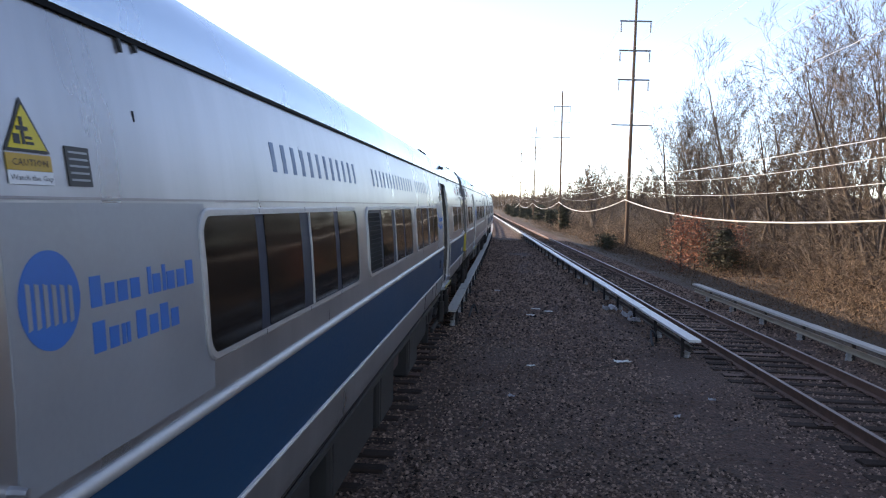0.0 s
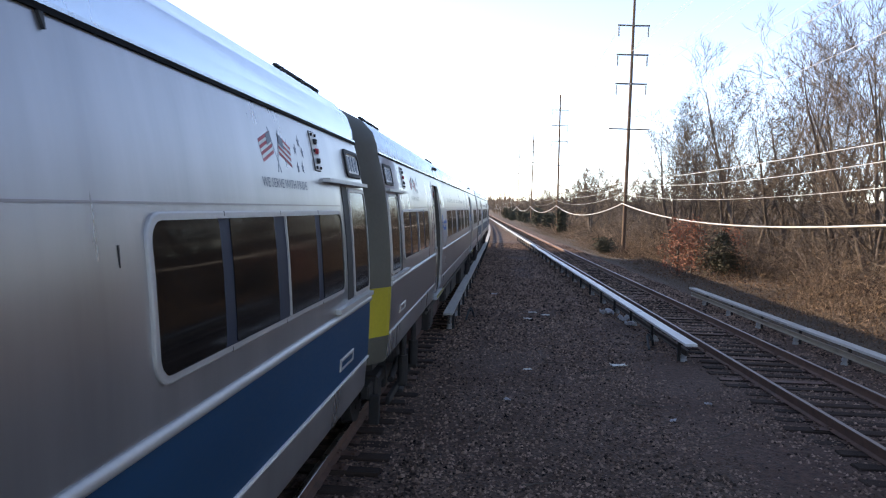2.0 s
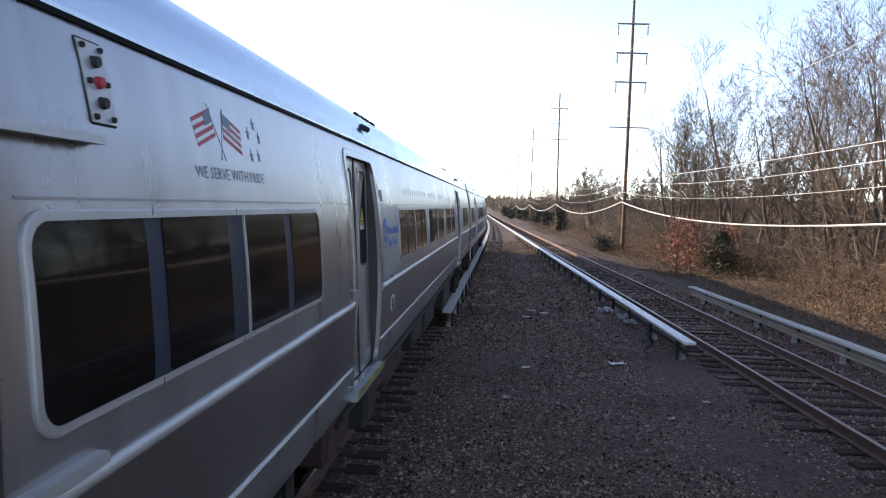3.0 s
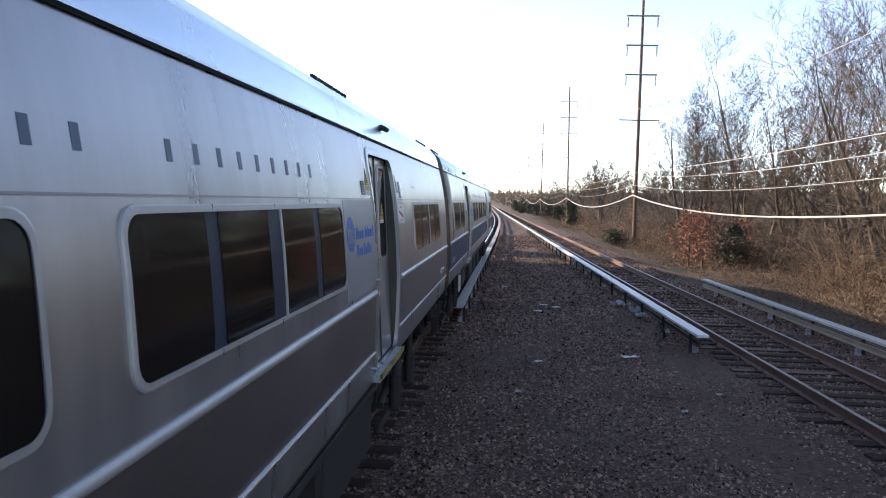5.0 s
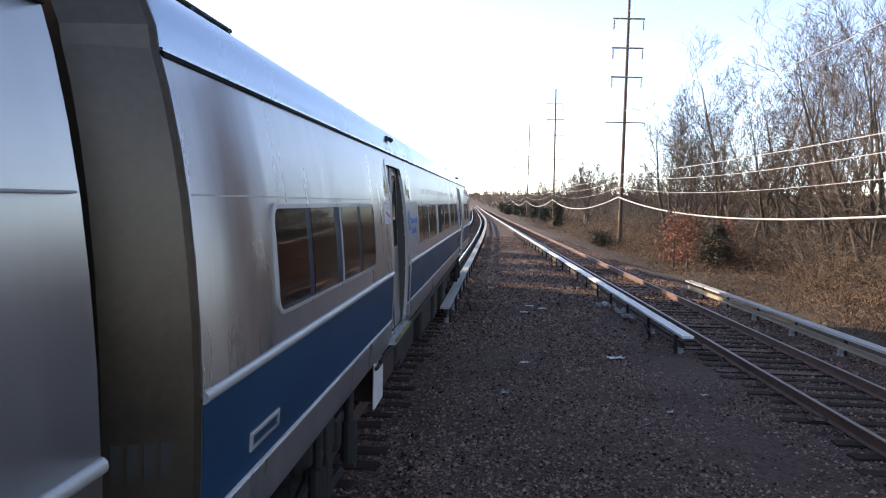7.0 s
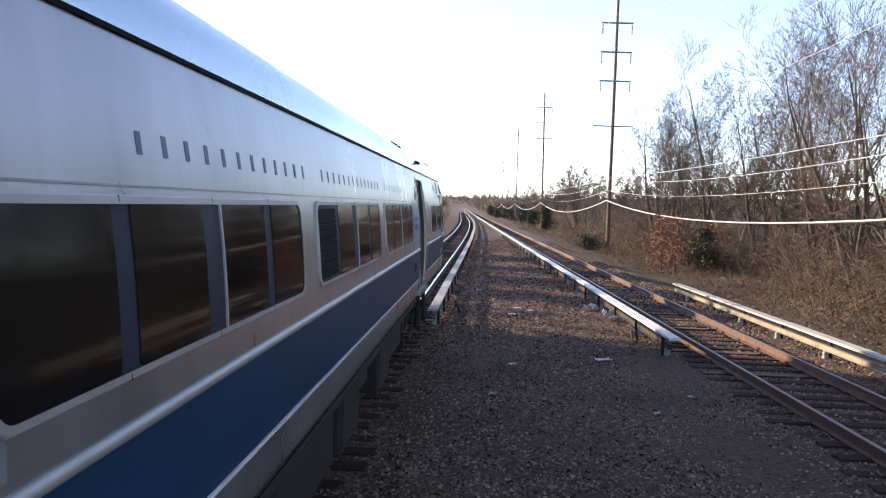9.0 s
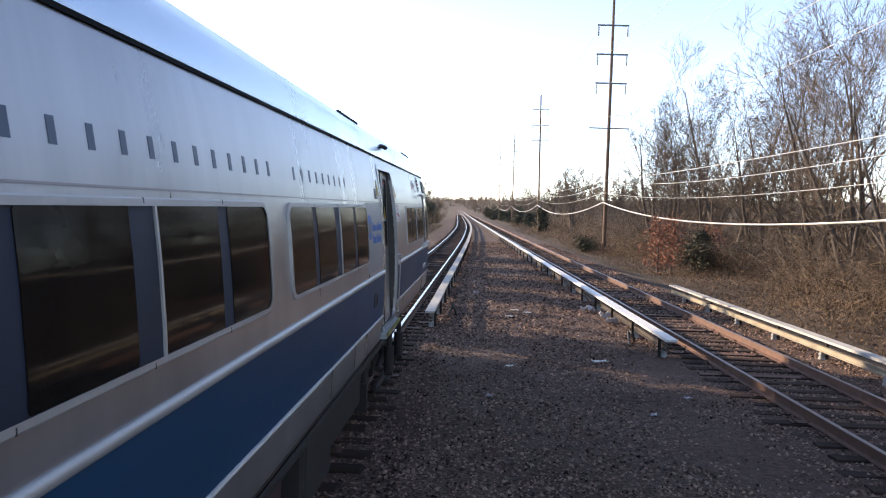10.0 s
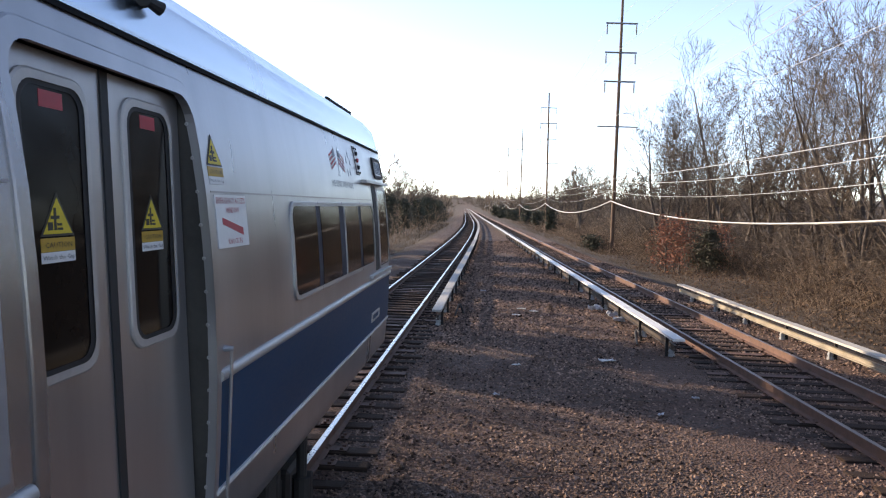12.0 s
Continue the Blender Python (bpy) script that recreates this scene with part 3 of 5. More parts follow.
def window_group(car, s, u0, u1, louvre=False, gaps=(0.125, 0.215, 0.125)):
    """A rounded aluminium frame round four dark panes with blue-grey mullions between them."""
    z0, z1 = 2.475, 3.072
    bm = bmesh.new()
    s.ring(bm, rounded(u0, u1, z0, z1, 0.10), rounded(u0 + 0.024, u1 - 0.024, z0 + 0.024, z1 - 0.024, 0.08), 0.014, 0.03)
    group = part("window", bm, BRIGHT, car, "rounded aluminium window frame")
    bm = bmesh.new()
    s.pane(bm, u0 + 0.022, u1 - 0.022, z0 + 0.022, z1 - 0.022, 0.082, 0.004, 0.01)
    part("backing", bm, MULLION, group)
    a, b = u0 + 0.030, u1 - 0.030
    width = (b - a - sum(gaps)) / 4
    u = a
    for k in range(4):
        e = u + width
        bm = bmesh.new()
        if k == (3 if s.flip else 0) and louvre:
            for i in range(13):
                z = z0 + 0.055 + i * 0.038
                vs = [s.at(q, zz, p) for q in (u, e) for zz, p in ((z, 0.012), (z + 0.030, 0.006), (z + 0.026, 0.005), (z - 0.004, 0.010))]
                vv = [bm.verts.new(v) for v in vs]
                for f in ((0, 1, 2, 3), (4, 7, 6, 5), (0, 4, 5, 1), (1, 5, 6, 2), (2, 6, 7, 3), (3, 7, 4, 0)):
                    bm.faces.new([vv[q] for q in f])
            bmesh.ops.recalc_face_normals(bm, faces=bm.faces)
            part("louvre", bm, LOUVRE, group, "black ventilation louvre")
        else:
            left, right = (0.07 if k == 0 else 0.015), (0.07 if k == 3 else 0.015)
            r = max(left, right)
            s.pane(bm, u, e, z0 + 0.030, z1 - 0.030, r, 0.008, 0.010, left / r, right / r)
            part("pane", bm, GLASS, group)
        u = e + (gaps[k] if k < 3 else 0)
        if k == 1:
            # the two halves of the frame meet in a bright bead beside the wide mullion
            bead = e + 0.006 if s.flip else u - 0.022
            bm = bmesh.new()
            s.plate(bm, rect(bead, bead + 0.016, z0 + 0.022, z1 - 0.022), 0.013, 0.012)
            part("frame_bead", bm, BRIGHT, group)
    for q in (u0 + 0.70, (u0 + u1) / 2, u1 - 0.70):
        bm = bmesh.new()
        for za, zb in ((z0 + 0.001, z0 + 0.022), (z1 - 0.022, z1 - 0.001)):
            s.plate(bm, rect(q - 0.003, q + 0.003, za, zb), 0.0145, 0.004)
        part("frame_joint", bm, RUBBER, group)
    return group


def door_pair(car, s, a, b):
    """Two sliding leaves in a deep pocket, with a rounded frame, a threshold and a grab rod."""
    bm = bmesh.new()
    outer = rounded(a - 0.045, b + 0.045, SILL - 0.05, HEAD + 0.05, 0.14)
    s.ring(bm, outer, rounded(a + 0.005, b - 0.005, SILL + 0.005, HEAD - 0.005, 0.11), 0.009, 0.04)
    frame_part = part("door_frame", bm, STEEL, car, "riveted stainless door frame")
    mid = (a + b) / 2
    s, bent = Side(s.flip, True), s
    for u0, u1 in ((a + 0.012, mid - 0.022), (mid + 0.022, b - 0.012)):
        bm = bmesh.new()
        s.plate(bm, rect(u0, u1, SILL + 0.01, HEAD - 0.01), -0.047, 0.03)
        leaf = part("door_leaf", bm, STEEL, car, "stainless steel sliding door leaf")
        w0, w1 = u0 + 0.085, u1 - 0.085
        bm = bmesh.new()
        s.ring(bm, rounded(w0, w1, 2.515, 3.43, 0.09), rounded(w0 + 0.025, w1 - 0.025, 2.54, 3.405, 0.075), -0.036, 0.02)
        part("window_rim", bm, BRIGHT, leaf, "polished rim")
        bm = bmesh.new()
        s.ring(bm, rounded(w0 + 0.02, w1 - 0.02, 2.535, 3.41, 0.08), rounded(w0 + 0.05, w1 - 0.05, 2.555, 3.39, 0.06), -0.040, 0.02)
        part("window_seal", bm, RUBBER, leaf)
        bm = bmesh.new()
        s.pane(bm, w0 + 0.04, w1 - 0.04, 2.545, 3.40, 0.07, -0.043, 0.02)
        part("door_glass", bm, GLASS, leaf)
        warning_sign(leaf, s, (w0 + w1) / 2 - 0.087, 2.87, -0.0415, small=True)
        bm = bmesh.new()
        s.plate(bm, rect((w0 + w1) / 2 - 0.06, (w0 + w1) / 2 + 0.06, 3.325, 3.375), -0.0415, 0.004)
        part("notice", bm, RED_SIGN, leaf, "small red notice sticker")
    bm = bmesh.new()
    s.plate(bm, rect(mid - 0.024, mid + 0.024, SILL + 0.01, HEAD - 0.01), -0.040, 0.03)
    part("door_edge_seal", bm, RUBBER, frame_part)
    s = bent
    bm = bmesh.new()
    s.plate(bm, rect(a - 0.03, b + 0.03, SILL - 0.075, SILL - 0.01), 0.075, 0.15)
    part("threshold", bm, GREYBOX, frame_part, "grey door threshold step")
    bm = bmesh.new()
    s.plate(bm, rect(a - 0.03, b + 0.03, SILL - 0.045, SILL - 0.006), 0.080, 0.02)
    part("threshold_edge", bm, WORN_YELLOW, frame_part, "worn yellow edge strip")
    bm = bmesh.new()
    p, q = s.at(b + 0.10, 1.66, 0.035), s.at(b + 0.10, 2.42, 0.035)
    tube(bm, p, q, 0.008)
    for z in (1.66, 2.42):
        tube(bm, s.at(b + 0.10, z, 0.0), s.at(b + 0.10, z, 0.045), 0.016, 0.012)
    part("grab_rod", bm, STEEL, frame_part)
    bm = bmesh.new()
    for i in range(13):
        z = SILL + 0.10 + i * 0.14
        tube(bm, s.at(b - 0.001, z, -0.03), s.at(b - 0.012, z, -0.03), 0.010, 0.006, 6)
    tagged(part("rivets", bm, BRIGHT, frame_part), kind="stuff")


WORN_YELLOW = material("worn_yellow_paint", (0.24, 0.20, 0.03), 0.7, 0.0, 0.5, 6, 60, 0.2, second=(0.06, 0.055, 0.045))
SIGN_YELLOW = material("yellow_sticker", (0.62, 0.47, 0.03), 0.5, 0, 0.1, 4, 60, 0.0)
SIGN_BLACK = material("black_ink", (0.02, 0.018, 0.016), 0.5, 0, 0.2, 4, 60, 0.0)
SIGN_WHITE = material("white_sticker", (0.68, 0.68, 0.67), 0.5, 0, 0.08, 4, 60, 0.0)
SIGN_ORANGE = material("ochre_sticker", (0.45, 0.27, 0.03), 0.5, 0, 0.1, 4, 60, 0.0)
RED_SIGN = material("red_sticker", (0.40, 0.025, 0.04), 0.5, 0, 0.1, 4, 60, 0.0)
LOGO_BLUE = material("bright_blue_film", (0.004, 0.115, 0.40), 0.45, 0, 0.08, 4, 60, 0.0)
LOGO_WHITE = material("pale_vinyl_panel", (0.30, 0.315, 0.34), 0.42, 0.5, 0.08, 2, 40, 0.0)
LETTER_BLUE = material("steel_blue_letters", (0.07, 0.135, 0.25), 0.45, 0.2, 0.1, 4, 60, 0.0)
LETTER = material("dark_blue_grey_letters", (0.06, 0.085, 0.13), 0.45, 0.2, 0.1, 4, 60, 0.0)


def letters(s, words, u0, z0, height, mat, parent, proud, label="", width=0.0, name="lettering"):
    """Words in the built-in font, laid on the flank as a thin raised mesh."""
    cu = bpy.data.curves.new("words", "FONT")
    cu.body, cu.size, cu.resolution_u = words, 1.0, 1
    tmp = bpy.data.objects.new("words", cu)
    scene.collection.objects.link(tmp)
    me = tmp.to_mesh()
    bm = bmesh.new()
    bm.from_mesh(me)
    tmp.to_mesh_clear()
    bpy.data.objects.remove(tmp)
    bpy.data.curves.remove(cu)
    bmesh.ops.triangulate(bm, faces=bm.faces)
    xs = [v.co.x for v in bm.verts]
    k = height / 0.7
    ku = (width / (max(xs) - min(xs))) if width else k
    x0, x1 = min(xs), max(xs)
    for v in bm.verts:
        a = (v.co.x - x0) * ku
        v.co = s.at(u0 - a if s.flip else u0 + a, z0 + v.co.y * k, proud)
    for f in bm.faces:
        if f.normal.x < 0:
            f.normal_flip()
    return part(name, bm, mat, parent, label)


def warning_sign(parent, s, u, z, proud, small=False):
    """Yellow triangle over an ochre bar and a white strip with its words."""
    k = 0.60 if small else 0.62
    w, h = 0.22 * k * 1.32, 0.22 * k
    d = -1 if s.flip else 1
    a = u + (w if s.flip else 0)

    def q(du, dz):
        return (a + d * du, z + dz)

    bm = bmesh.new()
    s.plate(bm, [q(0, 0.13 * k), q(w, 0.13 * k), q(w / 2, 0.13 * k + h)], proud, 0.002)
    sign = part("warning_sign", bm, SIGN_BLACK, parent, "yellow and black triangular warning sticker")
    bm = bmesh.new()
    s.plate(bm, [q(0.022 * k, 0.142 * k), q(w - 0.022 * k, 0.142 * k), q(w / 2, 0.13 * k + h - 0.030 * k)], proud + 0.0012, 0.002)
    part("yellow_field", bm, SIGN_YELLOW, sign)
    bm = bmesh.new()
    for x0, x1, y0, y1 in ((0.045, 0.075, 0.16, 0.20), (0.085, 0.100, 0.16, 0.27), (0.065, 0.12, 0.215, 0.232), (0.105, 0.14, 0.16, 0.172), (0.105, 0.135, 0.182, 0.194)):
        s.plate(bm, [q(x0 * k * 1.32, y0 * k), q(x1 * k * 1.32, y0 * k), q(x1 * k * 1.32, y1 * k), q(x0 * k * 1.32, y1 * k)], proud + 0.0024, 0.002)
    part("pictogram", bm, SIGN_BLACK, sign)
    bm = bmesh.new()
    s.plate(bm, [q(0, 0.055 * k), q(w, 0.055 * k), q(w, 0.122 * k), q(0, 0.122 * k)], proud, 0.002)
    part("ochre_bar", bm, SIGN_ORANGE, sign)
    bm = bmesh.new()
    s.plate(bm, [q(0, 0), q(w, 0), q(w, 0.053 * k), q(0, 0.053 * k)], proud, 0.002)
    part("white_strip", bm, SIGN_WHITE, sign)
    letters(s, "Watch the Gap", a + d * 0.008 * k, z + 0.016 * k, 0.022 * k, SIGN_BLACK, sign, proud + 0.0014, width=w - 0.016 * k)
    letters(s, "CAUTION", a + d * 0.03 * k, z + 0.074 * k, 0.028 * k, SIGN_BLACK, sign, proud + 0.0014, width=w - 0.06 * k)
    return sign


def logo_panel(car, s, u0, u1):
    """A pale vinyl panel with a round blue mark and two rows of blue bars."""
    bm = bmesh.new()
    s.plate(bm, rect(u0, u1, 2.37, 3.09), 0.003, 0.006)
    panel = part("vinyl_panel", bm, LOGO_WHITE, car, "pale vinyl panel with a round blue mark and blue bars")
    d = -1 if s.flip else 1
    a = u1 if s.flip else u0
    c, r = a + d * 0.165, 0.128
    bm = bmesh.new()
    s.plate(bm, [(c + r * math.cos(k * math.tau / 36), 2.842 + r * math.sin(k * math.tau / 36)) for k in range(36)], 0.0055, 0.004)
    part("round_mark", bm, LOGO_BLUE, panel, "round blue mark with white bars")
    for k in range(6):
        bm = bmesh.new()
        x = c + d * (-0.10 + k * 0.035)
        s.plate(bm, [(x, 2.775), (x + d * 0.016, 2.78), (x + d * 0.016, 2.89 - 0.004 * k), (x, 2.895 - 0.004 * k)], 0.0070, 0.003)
        part("mark_bar", bm, LOGO_WHITE, panel)
    for z, widths in ((2.797, (0.05, 0.045, 0.05, 0.05, 0, 0.022, 0.045, 0.02, 0.05, 0.05, 0.05)), (2.668, (0.055, 0.045, 0.018, 0.018, 0, 0.055, 0.05, 0.05, 0.05))):
        x = a + d * 0.345
        for k, w in enumerate(q * 1.55 for q in widths):
            if w:
                tall = 0.088 if k in (0, 5, 7, 10) else 0.062
                bm = bmesh.new()
                s.plate(bm, rect(min(x, x + d * w * 0.72), max(x, x + d * w * 0.72), z, z + tall), 0.0055, 0.004)
                part("bar", bm, LOGO_BLUE, panel)
            x += d * (w or 0.035)
    return panel


def operator_bars(car, s, words, z, height, thin):
    """The long row of upright bars above the windows, one for each character: (start, end, how many) for each word."""
    d = -1 if s.flip else 1
    for u0, u1, n in words:
        step = (u1 - u0) / (n - 0.38)
        for k in range(n):
            bm = bmesh.new()
            w = abs(step) * (0.20 if thin else 0.36)
            x = u0 + k * step + d * w * 0.5
            s.plate(bm, rect(x - w / 2, x + w / 2, z, z + height), 0.0015, 0.003)
            part("bar", bm, LETTER if thin else LETTER_BLUE, car)


def pride_emblem(car, s):
    """Two crossed flags, five stars and a line of words near the cab."""
    d = -1 if s.flip else 1
    a = 23.0 if s.flip else 22.45

    def q(du, dz):
        return (a + d * du * 0.82, 3.225 + dz)

    emblem = letters(s, "WE SERVE WITH PRIDE", a, 3.195, 0.05, LETTER, car, 0.0015, "two crossed flags and five blue stars over dark words", 0.85, "emblem")
    for base, lean in ((0.40, 0.10), (0.40, -0.12)):
        bm = bmesh.new()
        s.plate(bm, [q(base - lean * 0.3 - 0.006, 0.055), q(base - lean * 0.3 + 0.006, 0.055), q(base + lean + 0.006, 0.29), q(base + lean - 0.006, 0.29)], 0.0015, 0.003)
        part("flag_pole", bm, LETTER, emblem)
        k = 1 if lean > 0 else -1
        drop = -0.10
        for i in range(7):
            bm = bmesh.new()
            z0, z1 = 0.155 + i * 0.0165, 0.155 + (i + 1) * 0.0165
            x0, x1 = base + lean * (0.55 + i * 0.05), base + lean * (0.55 + i * 0.05)
            s.plate(bm, [q(x0, z0), q(x0 + 0.25 * (1 if k > 0 else -1), z0 + drop * 0.6), q(x0 + 0.25 * (1 if k > 0 else -1), z1 + drop * 0.6), q(x1, z1)], 0.0018, 0.003)
            part("stripe", bm, RED_SIGN if i % 2 == 0 else SIGN_WHITE, emblem)
        bm = bmesh.new()
        x0 = base + lean * 0.75
        s.plate(bm, [q(x0, 0.215), q(x0 + 0.10 * k, 0.19), q(x0 + 0.10 * k, 0.245), q(x0, 0.272)], 0.0030, 0.003)
        part("canton", bm, LETTER, emblem)
    for x, z in ((0.99, 0.262), (1.06, 0.20), (0.87, 0.208), (0.87, 0.10), (1.0, 0.105)):
        bm = bmesh.new()
        s.plate(bm, [q(x + 0.034 * (1 if i % 2 == 0 else 0.42) * math.sin(i * math.pi / 5), z + 0.034 * (1 if i % 2 == 0 else 0.42) * math.cos(i * math.pi / 5)) for i in range(10)], 0.0015, 0.003)
        part("star", bm, LETTER, emblem)
    return emblem


def build_truck(car, y):
    bm = bmesh.new()
    for sx in (1, -1):
        box(bm, sx * 1.02 - 0.06, sx * 1.02 + 0.06, y - 1.75, y + 1.75, 0.62, 0.80, 0.02)
        box(bm, sx * 1.02 - 0.08, sx * 1.02 + 0.08, y - 0.5, y + 0.5, 0.48, 0.9, 0.03)
        for dy in (-1.25, 1.25):
            box(bm, sx * 1.02 - 0.10, sx * 1.02 + 0.12, y + dy - 0.17, y + dy + 0.17, 0.52, 0.86, 0.03)
        for dy in (-0.35, 0.35):
            tube(bm, (sx * 1.14, y + dy, 0.85), (sx * 1.14, y + dy, 1.32), 0.13, sides=14)
        box(bm, sx * 1.28 - 0.04, sx * 1.28 + 0.04, y - 0.10, y + 0.10, 0.5, 1.4, 0.015)
        for dy in (-1.62, 1.62):
            box(bm, sx * 1.10 - 0.03, sx * 1.10 + 0.10, y + dy - 0.05, y + dy + 0.05, 0.28, 0.66, 0.01)
        tube(bm, (sx * 1.26, y - 1.1, 0.75), (sx * 1.26, y - 0.15, 0.95), 0.045)
    box(bm, -1.1, 1.1, y - 0.3, y + 0.3, 0.6, 1.32, 0.03)
    truck = part("truck", bm, UNDER, car, "grimy cast-steel wheel truck")
    bm = bmesh.new()
    box(bm, 1.17, 1.23, y - 0.95, y + 0.95, 0.36, 0.46, 0.01)
    box(bm, 1.12, 1.30, y - 0.12, y + 0.12, 0.33, 0.38, 0.01)
    part("shoe_beam", bm, UNDER, truck, "third-rail shoe beam")
    for dy in (-0.62, 0.62):
        bm = bmesh.new()
        tube(bm, (1.36, y + dy, 0.62), (1.36, y + dy, 1.0), 0.075, sides=12)
        tube(bm, (1.36, y + dy, 1.0), (1.36, y + dy, 1.46), 0.04, sides=10)
        tube(bm, (1.30, y + dy, 0.60), (1.42, y + dy, 0.60), 0.05, sides=10)
        part("damper", bm, UNDER, truck)
    wheelsets = []
    for dy in (-1.25, 1.25):
        bm = bmesh.new()
        tube(bm, (-0.95, 0, 0), (0.95, 0, 0), 0.08, sides=12)
        for sx in (-1, 1):
            tube(bm, (sx * 0.70, 0, 0), (sx * 0.83, 0, 0), 0.457, 0.45, 28)
            tube(bm, (sx * 0.67, 0, 0), (sx * 0.70, 0, 0), 0.485, 0.485, 28)
            for k in range(6):
                a = k * math.tau / 6
                tube(bm, (sx * 0.82, 0.25 * math.cos(a), 0.25 * math.sin(a)), (sx * 0.845, 0.25 * math.cos(a), 0.25 * math.sin(a)), 0.04, sides=6)
        w = part("wheelset", bm, UNDER, car, "steel wheels on an axle")
        wheelsets.append((w, y + dy))
    return wheelsets


def build_car(flip, band, thin_letters, label):
    s = Side(flip)
    car = tagged(new("train_car"), label, "train car", "cars of the commuter train")
    car_body(car, s, band)
    last = thin_letters and not flip
    for a, b, lv in ((1.16, 4.18, False) if flip else (0.98, 4.10, False), (7.81 if flip else 7.74, 10.755, False), (11.15, 14.11, True), (14.51, 17.50, False), (21.14, 24.14, False)):
        window_group(car, s, a, b, lv)
    for a, b in s.doors:
        door_pair(car, s, a, b)
    logo_panel(car, s, 17.54 if flip else 17.48, 18.62 if flip else 18.53)
    logo_panel(car, s, 6.63, 7.82) if not flip else logo_panel(car, s, 6.66, 7.75)
    if flip:
        operator_bars(car, s, ((16.80, 14.20, 12), (13.80, 10.79, 14), (10.36, 8.37, 9)), 3.222, 0.08, True)
    elif thin_letters:
        operator_bars(car, s, ((8.64, 11.07, 12), (11.50, 14.36, 14), (14.79, 16.63, 9)), 3.212, 0.082, True)
    else:
        operator_bars(car, s, ((8.79, 10.99, 12), (11.72, 14.58, 14), (14.91, 16.77, 9)), 3.255, 0.155, False)
    for u in (6.68, 18.64, 5.16) if flip else (6.69, 18.35, 19.95, 4.96):
        warning_sign(car, s, u, 3.135, 0.004)
    # dark notices beside the warning signs
    for u in ((6.92, 18.48) if flip else (6.94, 18.19)):
        bm = bmesh.new()
        s.plate(bm, rect(u, u + 0.115, 3.135, 3.245), 0.004, 0.004)
        note = part("notice", bm, SIGN_BLACK, car, "dark notice sticker with pale lines")
        bm = bmesh.new()
        for k in range(5):
            s.plate(bm, rect(u + 0.012, u + 0.103, 3.150 + k * 0.019, 3.156 + k * 0.019), 0.0052, 0.003)
        part("printed_lines", bm, GREYBOX, note)
    d = -1 if flip else 1
    for a in (4.90,) if flip else (19.98, 4.80) if last else ():
        bm = bmesh.new()
        s.plate(bm, rect(a, a + 0.40, 2.855, 3.09), 0.004, 0.004)
        rescue = part("rescue_notice", bm, SIGN_WHITE, car, "white rescue notice with red print")
        st = a + 0.40 if flip else a
        letters(s, "EMERGENCY ACCESS", st + d * 0.015, 3.052, 0.027, RED_SIGN, rescue, 0.0054, width=0.37)
        letters(s, "WINDOW", st + d * 0.12, 3.010, 0.025, RED_SIGN, rescue, 0.0054, width=0.17)
        letters(s, "KNOCK IN", st + d * 0.12, 2.870, 0.025, RED_SIGN, rescue, 0.0054, width=0.18)
        bm = bmesh.new()
        s.plate(bm, [(st + d * 0.07, 2.96), (st + d * 0.07, 2.99), (st + d * 0.33, 2.94), (st + d * 0.33, 2.905)], 0.0054, 0.003)
        part("red_arrow", bm, RED_SIGN, rescue)
    if flip:
        bm = bmesh.new()
        s.plate(bm, rect(20.72, 20.82, 3.115, 3.16), 0.004, 0.004)
        part("notice", bm, SIGN_WHITE, car, "small white sticker")
    # cab side window with a drip rail above
    bm = bmesh.new()
    s.ring(bm, rounded(24.46, 25.11, 2.40, 3.24, 0.05), rounded(24.485, 25.085, 2.425, 3.215, 0.04), 0.013, 0.03)
    cab = part("cab_window", bm, BRIGHT, car, "tall cab side window in an aluminium frame")
    bm = bmesh.new()
    s.pane(bm, 24.48, 25.09, 2.42, 3.22, 0.045, 0.007, 0.010)
    part("pane", bm, GLASS, cab)
    bm = bmesh.new()
    s.plate(bm, rect(23.75, 25.12, 3.262, 3.290), 0.05, 0.055)
    part("drip_rail", bm, BRIGHT, cab)
    bm = bmesh.new()
    s.plate(bm, rect(24.26, 24.452, 2.40, 3.25), 0.004, 0.006)
    part("track_recess", bm, RUBBER, cab, "dark recess beside the sliding cab window")
    bm = bmesh.new()
    s.plate(bm, rect(23.85, 25.13, 2.348, 2.380), 0.04, 0.05)
    part("sill_rail", bm, BRIGHT, cab)
    # number plate as bars, marker lights
    bm = bmesh.new()
    s.plate(bm, rounded(24.57, 25.07, 3.345, 3.535, 0.04), 0.006, 0.01)
    plate = part("fleet_plate", bm, SIGN_WHITE, car, "cream plate with dark bars in a black rim")
    bm = bmesh.new()
    s.ring(bm, rounded(24.55, 25.09, 3.33, 3.55, 0.05), rounded(24.58, 25.06, 3.357, 3.523, 0.04), 0.016, 0.02)
    part("plate_rim", bm, RUBBER, plate)
    for k in range(4):
        bm = bmesh.new()
        s.plate(bm, rounded(24.625 + k * 0.102, 24.697 + k * 0.102, 3.38, 3.50, 0.02, 2), 0.0085, 0.004)
        part("bar", bm, LETTER, plate)
    bm = bmesh.new()
    s.ring(bm, rounded(23.57, 23.73, 3.325, 3.59, 0.012, 2), rounded(23.58, 23.72, 3.335, 3.58, 0.01, 2), 0.005, 0.01)
    lamps = part("marker_lights", bm, RUBBER, car, "bolted plate with a column of three marker lights")
    bm = bmesh.new()
    s.plate(bm, rect(23.578, 23.722, 3.333, 3.582), 0.007, 0.01)
    part("plate", bm, BRIGHT, lamps)
    for k in range(3):
        bm = bmesh.new()
        p = s.at(23.65, 3.395 + k * 0.063)
